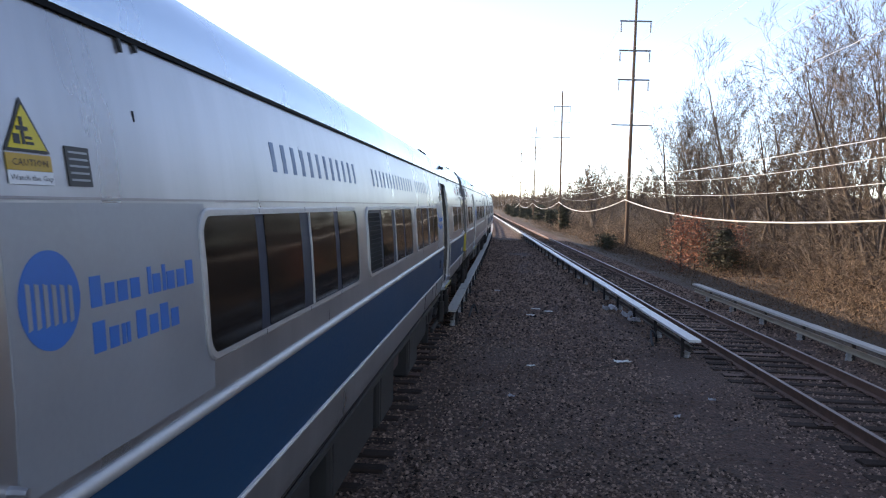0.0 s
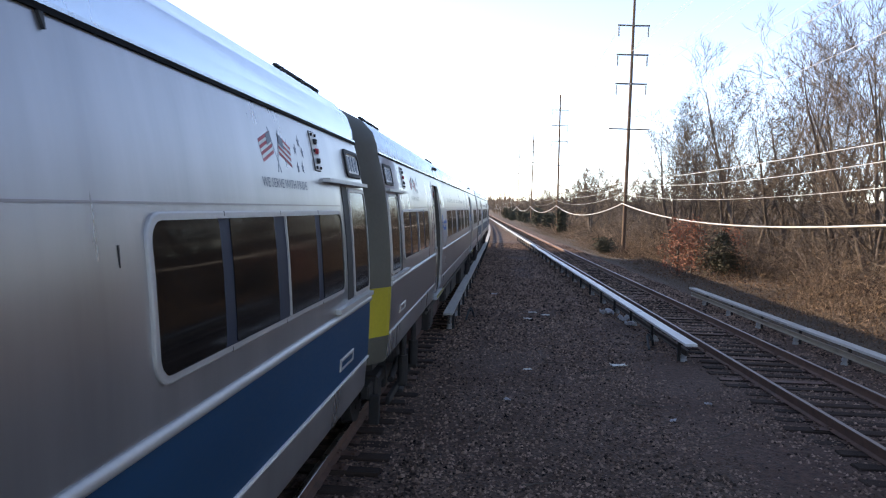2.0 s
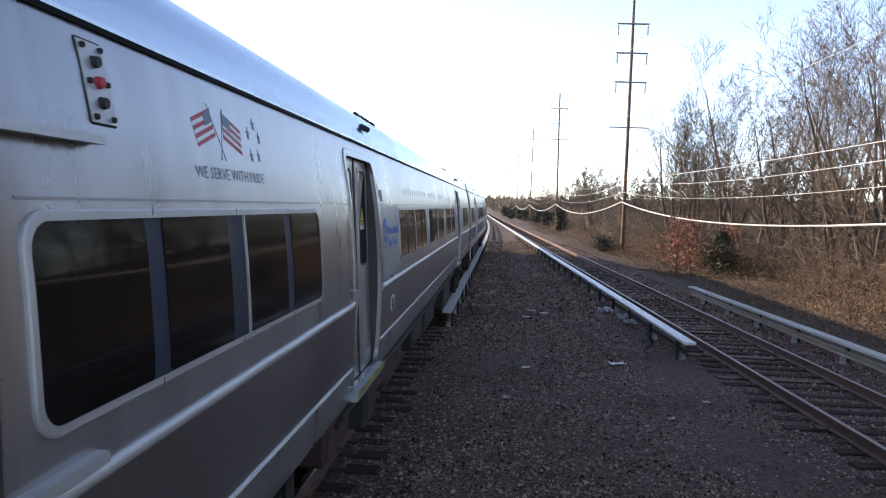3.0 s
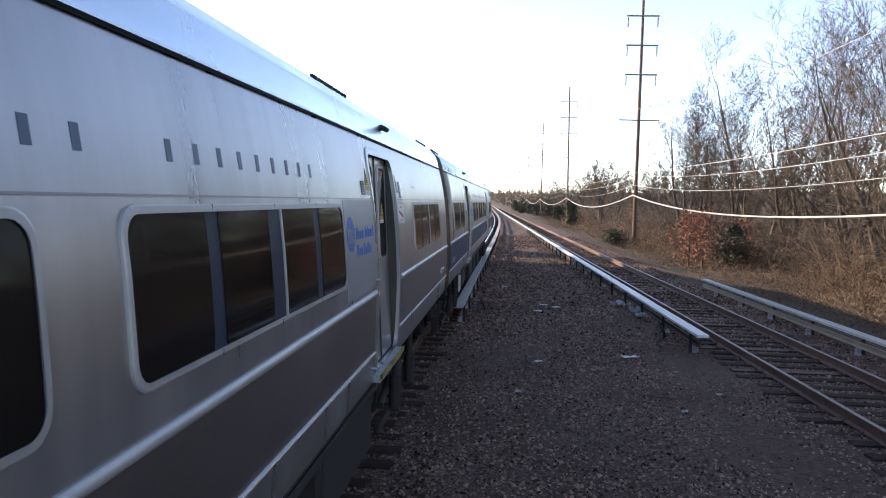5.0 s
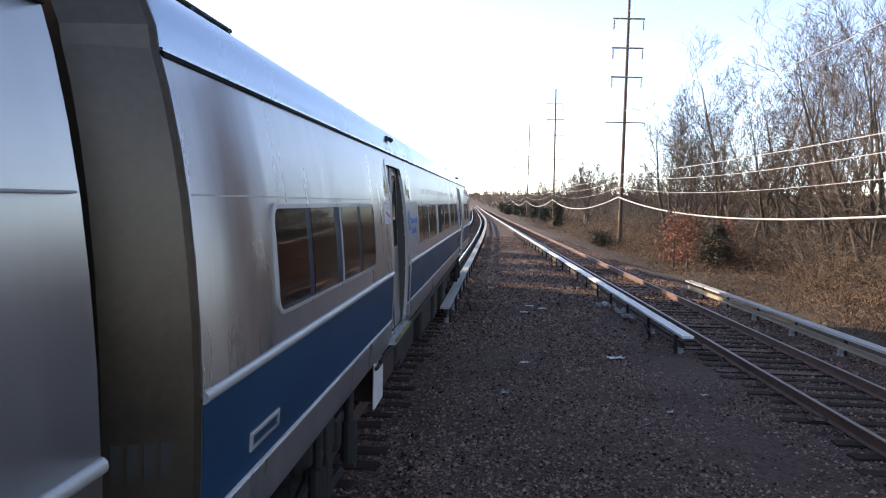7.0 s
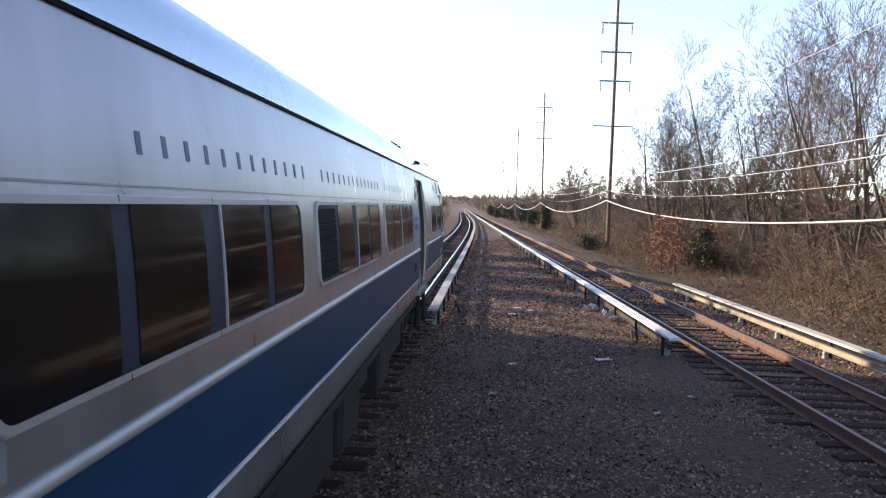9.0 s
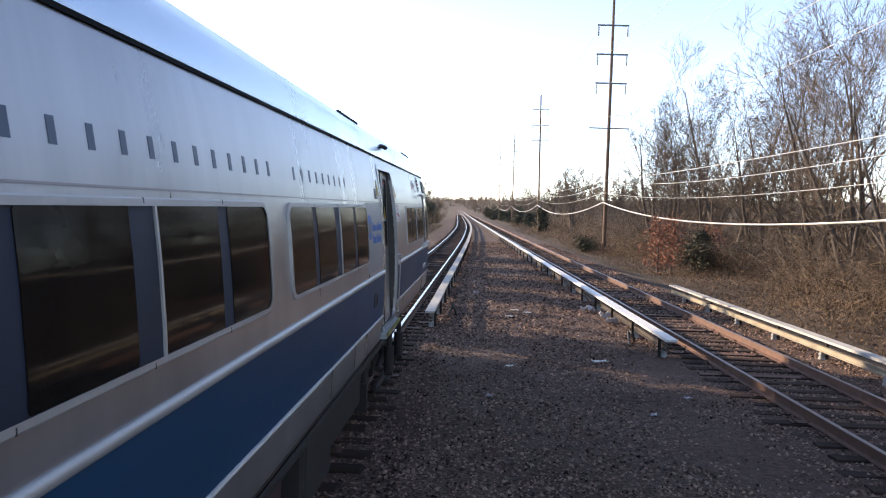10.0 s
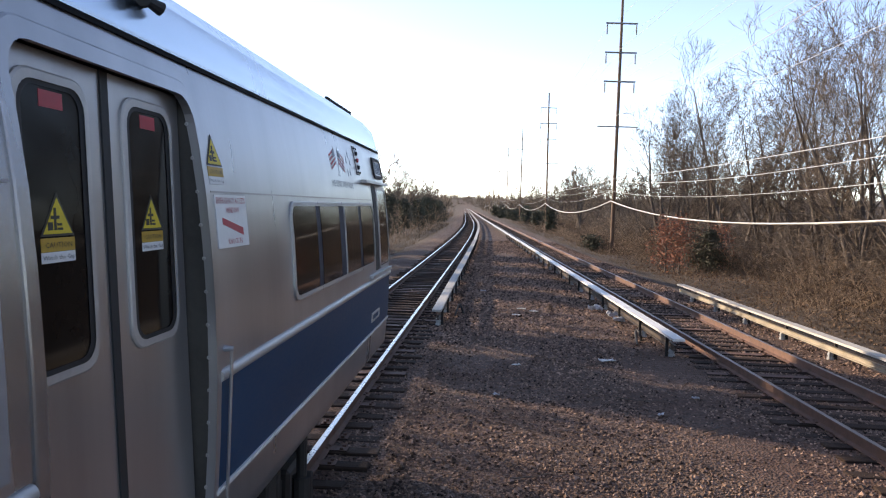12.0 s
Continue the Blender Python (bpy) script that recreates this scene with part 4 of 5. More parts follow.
        tube(bm, p, p + Vector((0.026, 0, 0)), 0.021, 0.017, 12)
        part("lens", bm, RED_SIGN if k == 1 else RUBBER, lamps, "dull red lens" if k == 1 else "")
    for du, z in ((-0.05, 3.35), (0.05, 3.35), (-0.05, 3.458), (0.05, 3.458), (-0.05, 3.565), (0.05, 3.565)):
        bm = bmesh.new()
        p = s.at(23.65 + du, z)
        tube(bm, p, p + Vector((0.018, 0, 0)), 0.011, 0.009, 6)
        part("bolt", bm, UNDER, lamps)
    # latch plate in the stripe before the doors, and small marks and brackets
    u = 17.86 if not flip else 17.95
    bm = bmesh.new()
    s.ring(bm, rounded(u, u + 0.20, 1.985, 2.14, 0.02, 2), rounded(u + 0.015, u + 0.185, 2.0, 2.125, 0.015, 2), 0.014, 0.02)
    latch = part("latch_plate", bm, BRIGHT if band is GREY_BAND else MULLION, car, "small recessed latch plate in the stripe")
    bm = bmesh.new()
    s.plate(bm, rect(u + 0.012, u + 0.188, 2.0, 2.11), 0.006, 0.006)
    part("recess", bm, RUBBER, latch)
    for a, z0, z1, w in () if thin_letters else ((7.37, 3.58, 3.625, 0.011), (7.48, 3.60, 3.625, 0.012), (20.76, 3.575, 3.625, 0.012), (7.37, 3.355, 3.39, 0.004), (20.97, 2.90, 2.97, 0.005)):
        bm = bmesh.new()
        s.plate(bm, [(a - w, z1), (a + w, z1), (a + w * 0.4, z0), (a - w * 0.3, z0)][::-1], 0.012 if w > 0.01 else 0.003, 0.014)
        part("gutter_bracket" if w > 0.01 else "scuff", bm, RUBBER, car)
    # roof fittings
    for u in ((18.92, 5.41) if flip else (19.62, 5.9)):
        bm = bmesh.new()
        p = s.at(u, 3.65)
        box(bm, p.x - 0.10, p.x - 0.01, p.y - 0.03, p.y + 0.03, 3.79, 3.845, 0.01)
        tube(bm, (p.x - 0.02, p.y - 0.015, 3.82), (p.x + 0.012, p.y - 0.075, 3.80), 0.018, 0.028, 10)
        tube(bm, (p.x - 0.02, p.y + 0.015, 3.82), (p.x + 0.012, p.y + 0.075, 3.80), 0.018, 0.028, 10)
        part("door_camera", bm, RUBBER, car, "small black roof camera pair")
    for u in ((0.50, 6.65, 17.60, 24.30) if flip else (0.85, 18.45, 24.30)):
        bm = bmesh.new()
        y = s.at(u, 2).y
        box(bm, 1.165, 1.195, y - 0.58, y + 0.58, 4.028, 4.050, 0.006)
        for k in (-0.5, 0.0, 0.5):
            box(bm, 1.155, 1.205, y + k - 0.02, y + k + 0.02, 3.985, 4.034)
        part("roof_rail", bm, RUBBER, car, "black roof hand rail")
    # cab end cap: olive, tapering, with a yellow panel
    bm = bmesh.new()
    prof = [(w, z) for z, w in SIDE] + ROOF[1:]
    prof = prof + [(-x, z) for x, z in prof[-2::-1]]
    rows = []
    for u, k, dz in CAP:
        y = s.at(u, 2).y
        rows.append([bm.verts.new((x * k, y, z if z < 3.6 else z - dz * (z - 3.6) / 0.54)) for x, z in prof])
    for a, b in zip(rows, rows[1:]):
        for i in range(len(prof) - 1):
            bm.faces.new((a[i], a[i + 1], b[i + 1], b[i])).smooth = True
    bm.faces.new(rows[-1])
    bmesh.ops.recalc_face_normals(bm, faces=bm.faces)
    cap = part("cab_end", bm, FRONT, car, "olive-grey moulded cab end")
    bm = bmesh.new()
    for u0, k0, u1, k1 in [(a[0], a[1], b[0], b[1]) for a, b in zip(CAP, CAP[1:])]:
        y0, y1 = s.at(u0, 2).y, s.at(u1, 2).y
        vs = []
        for z in (1.78, 2.28):
            w = half_width(z)
            vs += [(w * k0 + 0.004, y0 - 0.002 * (1 if flip else -1), z), (w * k1 + 0.004, y1 - 0.002 * (1 if flip else -1), z)]
        v = [bm.verts.new(q) for q in vs]
        b = [bm.verts.new((q[0] - 0.02, q[1] + (0.02 if flip else -0.02), q[2])) for q in vs]
        for f in ((0, 1, 3, 2),):
            bm.faces.new([v[i] for i in f])
            bm.faces.new([b[i] for i in reversed(f)])
        for i, j in ((0, 1), (1, 3), (3, 2), (2, 0)):
            bm.faces.new((v[i], v[j], b[j], b[i]))
    bmesh.ops.recalc_face_normals(bm, faces=bm.faces)
    part("yellow_panel", bm, YELLOW, cap, "yellow corner panel")
    # pale panel with blue bars on the cab's face
    out = -1 if flip else 1
    y = s.at(CAR_LEN + 0.40, 2).y
    bm = bmesh.new()
    box(bm, 0.62, 1.17, min(y, y + out * 0.006), max(y, y + out * 0.006), 2.36, 3.36)
    face = part("face_panel", bm, LOGO_WHITE, cap, "pale panel with blue bars")
    for z in (2.86, 2.70):
        for k in range(4):
            bm = bmesh.new()
            x = 1.08 - k * 0.075
            box(bm, x - 0.05, x, min(y + out * 0.006, y + out * 0.009), max(y + out * 0.006, y + out * 0.009), z, z + (0.12 if k == 0 else 0.085))
            part("bar", bm, LOGO_BLUE, face)
    bm = bmesh.new()
    y0, y1 = s.at(CAR_LEN + 0.38, 2).y, s.at(CAR_LEN + 0.60, 2).y
    box(bm, -0.58, 0.58, min(y0, y1), max(y0, y1), 1.5, 3.45, 0.04)
    part("gangway", bm, RUBBER, cap, "black gangway diaphragm")
    # blunt end: a dark bevelled end with its diaphragm
    bm = bmesh.new()
    rows = []
    for u, k in ((0.0, 0.996), (-0.03, 0.985), (-0.17, 0.80)):
        y = s.at(u, 2).y
        rows.append([bm.verts.new((x * k, y, z if z < 3.6 else 3.6 + (z - 3.6) * (1.0 if k > 0.9 else 0.8))) for x, z in prof])
    for a, b in zip(rows, rows[1:]):
        for i in range(len(prof) - 1):
            bm.faces.new((a[i], a[i + 1], b[i + 1], b[i]))
    bm.faces.new(rows[-1])
    bmesh.ops.recalc_face_normals(bm, faces=bm.faces)
    blunt = part("blunt_end", bm, END_STEEL, car, "dark tarnished steel car end")
    if thin_letters and not flip:
        for k in range(4):
            bm = bmesh.new()
            vs = []
            for f, z in ((0.25 + k * 0.18, 2.02), (0.37 + k * 0.18, 2.02), (0.37 + k * 0.18, 2.16), (0.25 + k * 0.18, 2.16)):
                w, y = half_width(z) * (0.985 - 0.185 * f), s.at(-0.03 - 0.14 * f, 2).y
                vs.append((bm.verts.new((w + 0.002, y - 0.003, z)), bm.verts.new((w - 0.004, y + 0.006, z))))
            bm.faces.new([a for a, _ in vs])
            bm.faces.new([b for _, b in reversed(vs)])
            for i in range(4):
                bm.faces.new((vs[i][0], vs[i][1], vs[(i + 1) % 4][1], vs[(i + 1) % 4][0]))
            bmesh.ops.recalc_face_normals(bm, faces=bm.faces)
            part("bar", bm, SIGN_BLACK, blunt)
    if flip:
        bm = bmesh.new()
        s.plate(bm, rect(4.985, 5.095, 3.118, 3.285), 0.004, 0.004)
        access = part("access_sign", bm, LOGO_BLUE, car, "square blue wheelchair access sticker")
        bm = bmesh.new()
        spokes = [(math.cos(math.tau * k / 16), math.sin(math.tau * k / 16)) for k in range(17)]
        for (c0, s0), (c1, s1) in zip(spokes[:13], spokes[1:14]):
            s.plate(bm, [(5.044 + 0.036 * c0, 3.178 + 0.040 * s0), (5.044 + 0.027 * c0, 3.178 + 0.030 * s0), (5.044 + 0.027 * c1, 3.178 + 0.030 * s1), (5.044 + 0.036 * c1, 3.178 + 0.040 * s1)], 0.0052, 0.003)
        part("wheel_mark", bm, SIGN_WHITE, access)
        bm = bmesh.new()
        s.plate(bm, [(5.052 + 0.011 * math.cos(k * 0.7), 3.258 + 0.012 * math.sin(k * 0.7)) for k in range(9)], 0.0064, 0.003)
        part("head_mark", bm, SIGN_WHITE, access)
        bm = bmesh.new()
        s.plate(bm, [(5.056, 3.244), (5.046, 3.244), (5.040, 3.190), (5.052, 3.190)], 0.0064, 0.003)
        s.plate(bm, [(5.050, 3.200), (5.050, 3.189), (5.017, 3.189), (5.017, 3.200)], 0.0064, 0.003)
        s.plate(bm, [(5.024, 3.196), (5.015, 3.196), (4.998, 3.150), (5.008, 3.146)], 0.0064, 0.003)
        part("figure_mark", bm, SIGN_WHITE, access)
        letters(s, "NO SMOKING", 4.10, 3.235, 0.04, LETTER, car, 0.0015, "dark words no smoking above the window", 0.34)
    bm = bmesh.new()
    y0, y1 = s.at(-0.16, 2).y, s.at(-0.37, 2).y
    box(bm, -0.75, 0.75, min(y0, y1), max(y0, y1), 1.5, 3.5, 0.04)
    part("diaphragm", bm, RUBBER, blunt, "black rubber gangway diaphragm")
    bm = bmesh.new()
    for u in (0.3, CAR_LEN - 0.3):
        y = s.at(u, 2).y
        k = 1 if y > 0 else -1
        box(bm, -0.15, 0.15, y, y + k * 0.62, 0.75, 1.0, 0.03) if k > 0 else box(bm, -0.15, 0.15, y - 0.62, y, 0.75, 1.0, 0.03)
    part("coupler", bm, UNDER, car, "steel coupler")
    # blocks added at both ends to keep sun out of the gap between cars
    for ua, ub in ((0.3, -0.34), (CAR_LEN - 0.3, CAR_LEN + 0.58)):
        bm = bmesh.new()
        ya, yb = s.at(ua, 2).y, s.at(ub, 2).y
        box(bm, -0.72, 0.72, min(ya, yb), max(ya, yb), 0.42, 1.49, 0.03)
        part("car_gap_sun_block", bm, UNDER, car)
    # underfloor equipment
    rng = random.Random(3 if flip else 5)
    bm = bmesh.new()
    box(bm, -1.35, 1.35, -CAR_LEN / 2 + 0.4, CAR_LEN / 2 - 0.4, 1.30, 1.498)
    part("underframe", bm, UNDER, car)
    # a long infill added to stop the low sun leaking under the car
    bm = bmesh.new()
    box(bm, -0.22, 0.22, -CAR_LEN / 2 + 0.2, CAR_LEN / 2 - 0.2, 0.23, 1.31, 0.02)
    part("underfloor_sun_block", bm, UNDER, car)
    u = -6.6
    while u < 6.4:
        w = rng.choice((0.7, 1.1, 1.6, 2.1))
        bm = bmesh.new()
        z0 = rng.uniform(0.45, 0.75)
        x1 = rng.uniform(1.14, 1.32)
        box(bm, -1.2, x1, u, u + w, z0, 1.34, 0.03)
        box(bm, x1 - 0.01, x1 + 0.015, u + 0.08, u + w - 0.08, z0 + 0.07, 1.28, 0.01)
        for q in (0.2, w - 0.2):
            box(bm, x1 + 0.01, x1 + 0.035, u + q - 0.02, u + q + 0.02, 1.16, 1.30)
        m = UNDER if rng.random() < 0.72 else MAROON
        part("equipment_box", bm, m, car)
        u += w + rng.uniform(0.06, 0.25)
    if thin_letters and not flip:
        bm = bmesh.new()
        box(bm, 1.36, 1.385, -7.2, -6.6, 0.75, 1.42, 0.01)
        part("skirt_panel", bm, SIGN_WHITE, car, "white skirt panel under the floor")
    pride_emblem(car, s)
    for z, x in ((1.22, 1.40), (1.30, 1.44), (1.40, 1.46)):
        bm = bmesh.new()
        tube(bm, (x, -7.2, z), (x, 7.2, z), 0.022, sides=6)
        part("air_pipe", bm, UNDER, car)
    # handle recess on the stripe near both ends
    for u0 in (0.55, 24.0):
        bm = bmesh.new()
        s.ring(bm, rect(u0, u0 + 0.45, 1.91, 2.0), rect(u0 + 0.02, u0 + 0.43, 1.925, 1.985), 0.016, 0.02)
        part("grip_recess", bm, BRIGHT, car)
    wheelsets = build_truck(car, -9.1) + build_truck(car, 9.1)
    return car, wheelsets


END_STEEL = material("tarnished_end_steel", (0.075, 0.058, 0.044), 0.34, 0.7, 0.25, 1.5, 30, 0.05)
MAROON = material("dull_maroon_paint", (0.045, 0.02, 0.02), 0.7, 0.1, 0.3, 3, 30, 0.2)
CARS = [
    (-11.34, *build_car(False, BLUE, False, "stainless commuter train car with blue stripe and dark windows")),
    (15.05, *build_car(True, GREY_BAND, True, "stainless commuter train car with grey stripe and dark windows")),
    (40.95, *build_car(False, BLUE, True, "stainless commuter train car with blue stripe at the train's end")),
]
# seconds and metres that the train has rolled since 1.0 s
ROLLED = [(0.0, -6.35), (0.5, -2.90), (1.0, 0.53), (1.5, 3.95), (2.0, 7.42), (2.5, 10.89), (3.0, 14.31), (3.5, 17.68), (4.0, 20.94), (4.5, 24.12),
          (5.0, 27.295), (5.5, 30.161), (6.0, 32.91), (6.5, 35.645), (7.0, 38.15), (7.5, 40.47), (8.0, 42.71), (8.5, 44.90), (9.0, 47.07), (9.5, 49.10),
          (10.0, 51.054), (10.5, 52.930), (11.0, 54.66), (11.5, 56.28), (12.0, 57.77)]


def rolled(t):
    return float(np.interp(t, [a for a, _ in ROLLED], [b for _, b in ROLLED]))


def car_pose(y):
    a, b = (Vector((left_line(q)[0], q, 0)) for q in (y - 9.1, y + 9.1))
    m = (a + b) / 2
    return pose(m.x, m.y, 0, 0, 0, math.degrees(math.atan2(-(b.x - a.x), b.y - a.y)))


# ---------------------------------------------------------------- bare trees and brush
def segment(verts, faces, a, b, r0, r1, sides=3):
    d = (b - a).normalized()
    x = d.orthogonal().normalized()
    y = d.cross(x)
    n = len(verts)
    for p, r in ((a, r0), (b, r1)):
        for k in range(sides):
            w = k * math.tau / sides
            verts.append(p + (x * math.cos(w) + y * math.sin(w)) * r)
    for k in range(sides):
        faces.append((n + k, n + (k + 1) % sides, n + sides + (k + 1) % sides, n + sides + k))


def grow(rng, out, p, d, length, radius, level, spread, kids, thin):
    """One branch in bent pieces with its own branches along it."""
    steps = (7, 5, 4, 2, 1)[level]
    sides = (8, 6, 4, 3, 3)[level]
    trunk = level <= 1
    verts, faces = out[0] if trunk else out[1]
    pts = [p.copy()]
    for i in range(steps):
        d = (d + Vector((rng.gauss(0, 1), rng.gauss(0, 1), rng.gauss(0, 1))) * (0.075, 0.11, 0.13, 0.16, 0.16)[level] + Vector((0, 0, (0.04, 0.13, 0.09, 0.05, 0.04)[level]))).normalized()
        q = p + d * (length / steps)
        fall = 0.94 if level < 2 else 0.75
        r0 = max(radius * (1 - fall * i / steps), thin * 0.7)
        r1 = max(radius * (1 - fall * (i + 1) / steps), thin * 0.7)
        segment(verts, faces, p, q, r0, r1, sides)
        p = q
        pts.append(p.copy())
        if level < 4:
            lo = (0.28, 0.2, 0.15, 0.1)[level]
            if (i + 1) / steps > lo:
                n = kids[level] / (steps * (1 - lo))
                n = int(n) + (1 if rng.random() < n - int(n) else 0)
                for _ in range(n):
                    side = d.orthogonal().normalized()
                    side.rotate(Matrix.Rotation(rng.uniform(0, math.tau), 3, d))
                    e = (d * rng.uniform(0.5, 1.0) + side * spread * rng.uniform(0.6, 1.2) * (1.0, 1.0, 0.75, 0.6)[level]).normalized()
                    f = (i + 1) / steps
                    grow(rng, out, p - d * rng.uniform(0, length / steps), e, length * (0.50, 0.52, 0.62, 0.85)[level] * (1.1 - 0.45 * f) * rng.uniform(0.7, 1.2),
                         max(thin, r1 * rng.uniform(0.38, 0.6) * (1.0, 0.9, 0.7, 0.6)[level]), level + 1, spread, kids, thin)


def bare_tree(name, seed, height, radius, label, kids=(7, 7, 5, 2), spread=0.66, thin=0.0065, stems=3):
    """Several sinuous stems from one stool, limbs that rise, and a fan of fine twigs."""
    rng = random.Random(seed)
    out = (([], []), ([], []))
    turn = rng.uniform(0, math.tau)
    for k in range(stems):
        a = turn + k * math.tau / stems + rng.uniform(-0.5, 0.5)
        tilt = rng.uniform(0.10, 0.26) if stems > 1 else 0.05
        d = Vector((math.cos(a) * tilt, math.sin(a) * tilt, 1)).normalized()
        p = Vector((math.cos(a) * radius * 0.8, math.sin(a) * radius * 0.8, -0.3)) if stems > 1 else Vector((0, 0, -0.3))
        grow(rng, out, p, d, height * rng.uniform(0.62, 0.78), 1.35 * radius * rng.uniform(0.75, 1.1), 0, spread, kids, thin)
    top = sorted(v.z for v in out[1][0])[int(len(out[1][0]) * 0.997)]
    for verts, _ in out:
        for v in verts:
            v *= height / top
    tree = tagged(new(name), label, "tree", "bare trees beside the line")
    mesh_object("trunk", *out[0], BARK, tree, True)
    mesh_object("crown", *out[1], TWIG, tree)
    return tree


# the open front row of the wood: x, y, height, stems, radius at the foot
FRONT_ROW = [(14.4, 57, 10.4, 4, 0.11), (11.4, 100, 10.2, 4, 0.13), (13.6, 104, 9.6, 3, 0.12), (13.6, 60, 10.9, 4, 0.11), (17.3, 66, 11.4, 3, 0.1), (15.0, 52, 10.7, 3, 0.11), (16.1, 50, 13.5, 2, 0.12), (16.6, 46, 12.1, 4, 0.12), (18.0, 44, 13.2, 2, 0.12),
             (16.8, 38, 13.3, 2, 0.13), (16.2, 34, 13.1, 3, 0.13), (18.8, 37, 14.4, 2, 0.13), (16.8, 31, 12.8, 2, 0.13), (21.8, 48, 14.4, 2, 0.11)]


def wood():
    rng = random.Random(21)
    for k, (x, y, h, n, r) in enumerate(FRONT_ROW):
        label = "bare multi-stemmed tree with a rounded crown" if n > 2 else "tall bare tree with forked sinuous limbs"
        tree = bare_tree("bare_tree", 131 + k, h * (1.15 if 40 < y < 66 else 1.05), r, label, stems=n)
        tree.matrix_basis = pose(x, y, ground_height(x, y) - 0.05, 0, 0, rng.uniform(0, 360))
    light = [bare_tree("bare_tree", 51 + k, 10, r, "bare winter tree in the wood beside the line", (6, 5, 4, 2), sp, 0.018, n)
             for k, (r, sp, n) in enumerate(((0.14, 0.6, 2), (0.13, 0.65, 3), (0.12, 0.55, 2)))]
    spots = []
    for y in np.arange(30, 110, 4.4):
        spots.append((right_line(y)[0] + rng.uniform(17, 34), y + rng.uniform(-3, 3), rng.uniform(0.55, 0.85)))
    for y in np.arange(82, 112, 7.0):
        spots.append((right_line(y)[0] + rng.uniform(13, 18), y, rng.uniform(0.7, 0.9)))
    for y in np.arange(112, 340, 6.5):
        spots.append((right_line(y)[0] + rng.uniform(15, 42), y + rng.uniform(-3, 3), rng.uniform(0.95, 1.35) * (1.1 if y > 180 else 1.0)))
    # the left-hand wood, beyond the train
    for y in np.arange(-2, 62, 3.2):
        x = -14 - rng.uniform(0, 13)
        spots.append((x, y + rng.uniform(-1.5, 1.5), (3.1 - 0.407 * x) * rng.uniform(0.068, 0.082)))
    # the wood goes on beside and behind the camera
    for y in np.arange(-24, 24, 3.0):
        spots.append((right_line(y)[0] + rng.uniform(9, 18) + max(0, y - 4) * 0.55, y + rng.uniform(-1, 1), rng.uniform(1.0, 1.4)))
    for y in np.arange(6, 34, 1.1):
        spots.append((max(13.0, 0.62 * y + 4.5) + rng.uniform(0, 7), y, rng.uniform(1.05, 1.45)))
    # slim trees standing in the brush at the wood's edge
    for y in np.arange(22, 66, 3.4):
        spots.append((right_line(y)[0] + rng.uniform(8.5, 13.5), y + rng.uniform(-1.2, 1.2), rng.uniform(0.42, 0.72)))
    for y in np.arange(60, 260, 8.0):
        spots.append((left_line(y)[0] - 8.5 - rng.uniform(0, 9), y + rng.uniform(-3, 3), rng.uniform(0.75, 1.1)))
    for i, (x, y, sc) in enumerate(spots):
        m = pose(x, y, ground_height(x, y) - 0.05, 0, 0, rng.uniform(0, 360))
        ob = light[i % len(light)]
        if i < len(light):
            ob.matrix_basis = m
        else:
            ob = copy_thing(ob, m)
        ob.scale = (sc, sc, sc)


wood()


def rank(x, y):
    """How high the brush stands: low at its edge and round the russet saplings, uneven beyond."""
    k = min(1.0, max(0.14, (x - right_line(y)[0] - 3.9) / 5.5))
    k *= 0.75 + 0.75 * noise.noise((x * 0.33, y * 0.22, 4.0))
    return k * (0.22 if ((x - 10.6) / 3.3) ** 2 + ((y - 39.5) / 8.5) ** 2 < 1 else 1.0)


def brush(name, label, spots, height, twigs, mat, seed, radius=0.009):
    """Countless thin stems with side twigs, in one object."""
    rng = random.Random(seed)
    verts, faces = [], []
    for x, y in spots:
        p = Vector((x, y, ground_height(x, y) - 0.1))
        h = height * rng.uniform(0.4, 1.15)
        if height > 1:
            h *= rank(x, y) if x > right_line(y)[0] else 1.0
        d = Vector((rng.gauss(0, 0.38), rng.gauss(0, 0.38), 1)).normalized()
        thick = radius * max(1.0, y / 45)
        q = p + d * h * 0.55
        e = (d + Vector((rng.gauss(0, 0.55), rng.gauss(0, 0.55), -0.1))).normalized()
        t = q + e * h * 0.5
        segment(verts, faces, p, q, thick, thick * 0.75)
        segment(verts, faces, q, t, thick * 0.75, thick * 0.3)
        for _ in range(twigs):
            f = rng.uniform(0.25, 1)
            s = p.lerp(q, f) if rng.random() < 0.5 else q.lerp(t, f)
            w = Vector((rng.gauss(0, 0.8), rng.gauss(0, 0.8), rng.uniform(0.1, 1.0))).normalized()
            segment(verts, faces, s, s + w * h * rng.uniform(0.15, 0.4), thick * 0.55, thick * 0.25)
    ob = mesh_object(name, verts, faces, mat)
    return tagged(ob, label, "brush", kind="stuff")


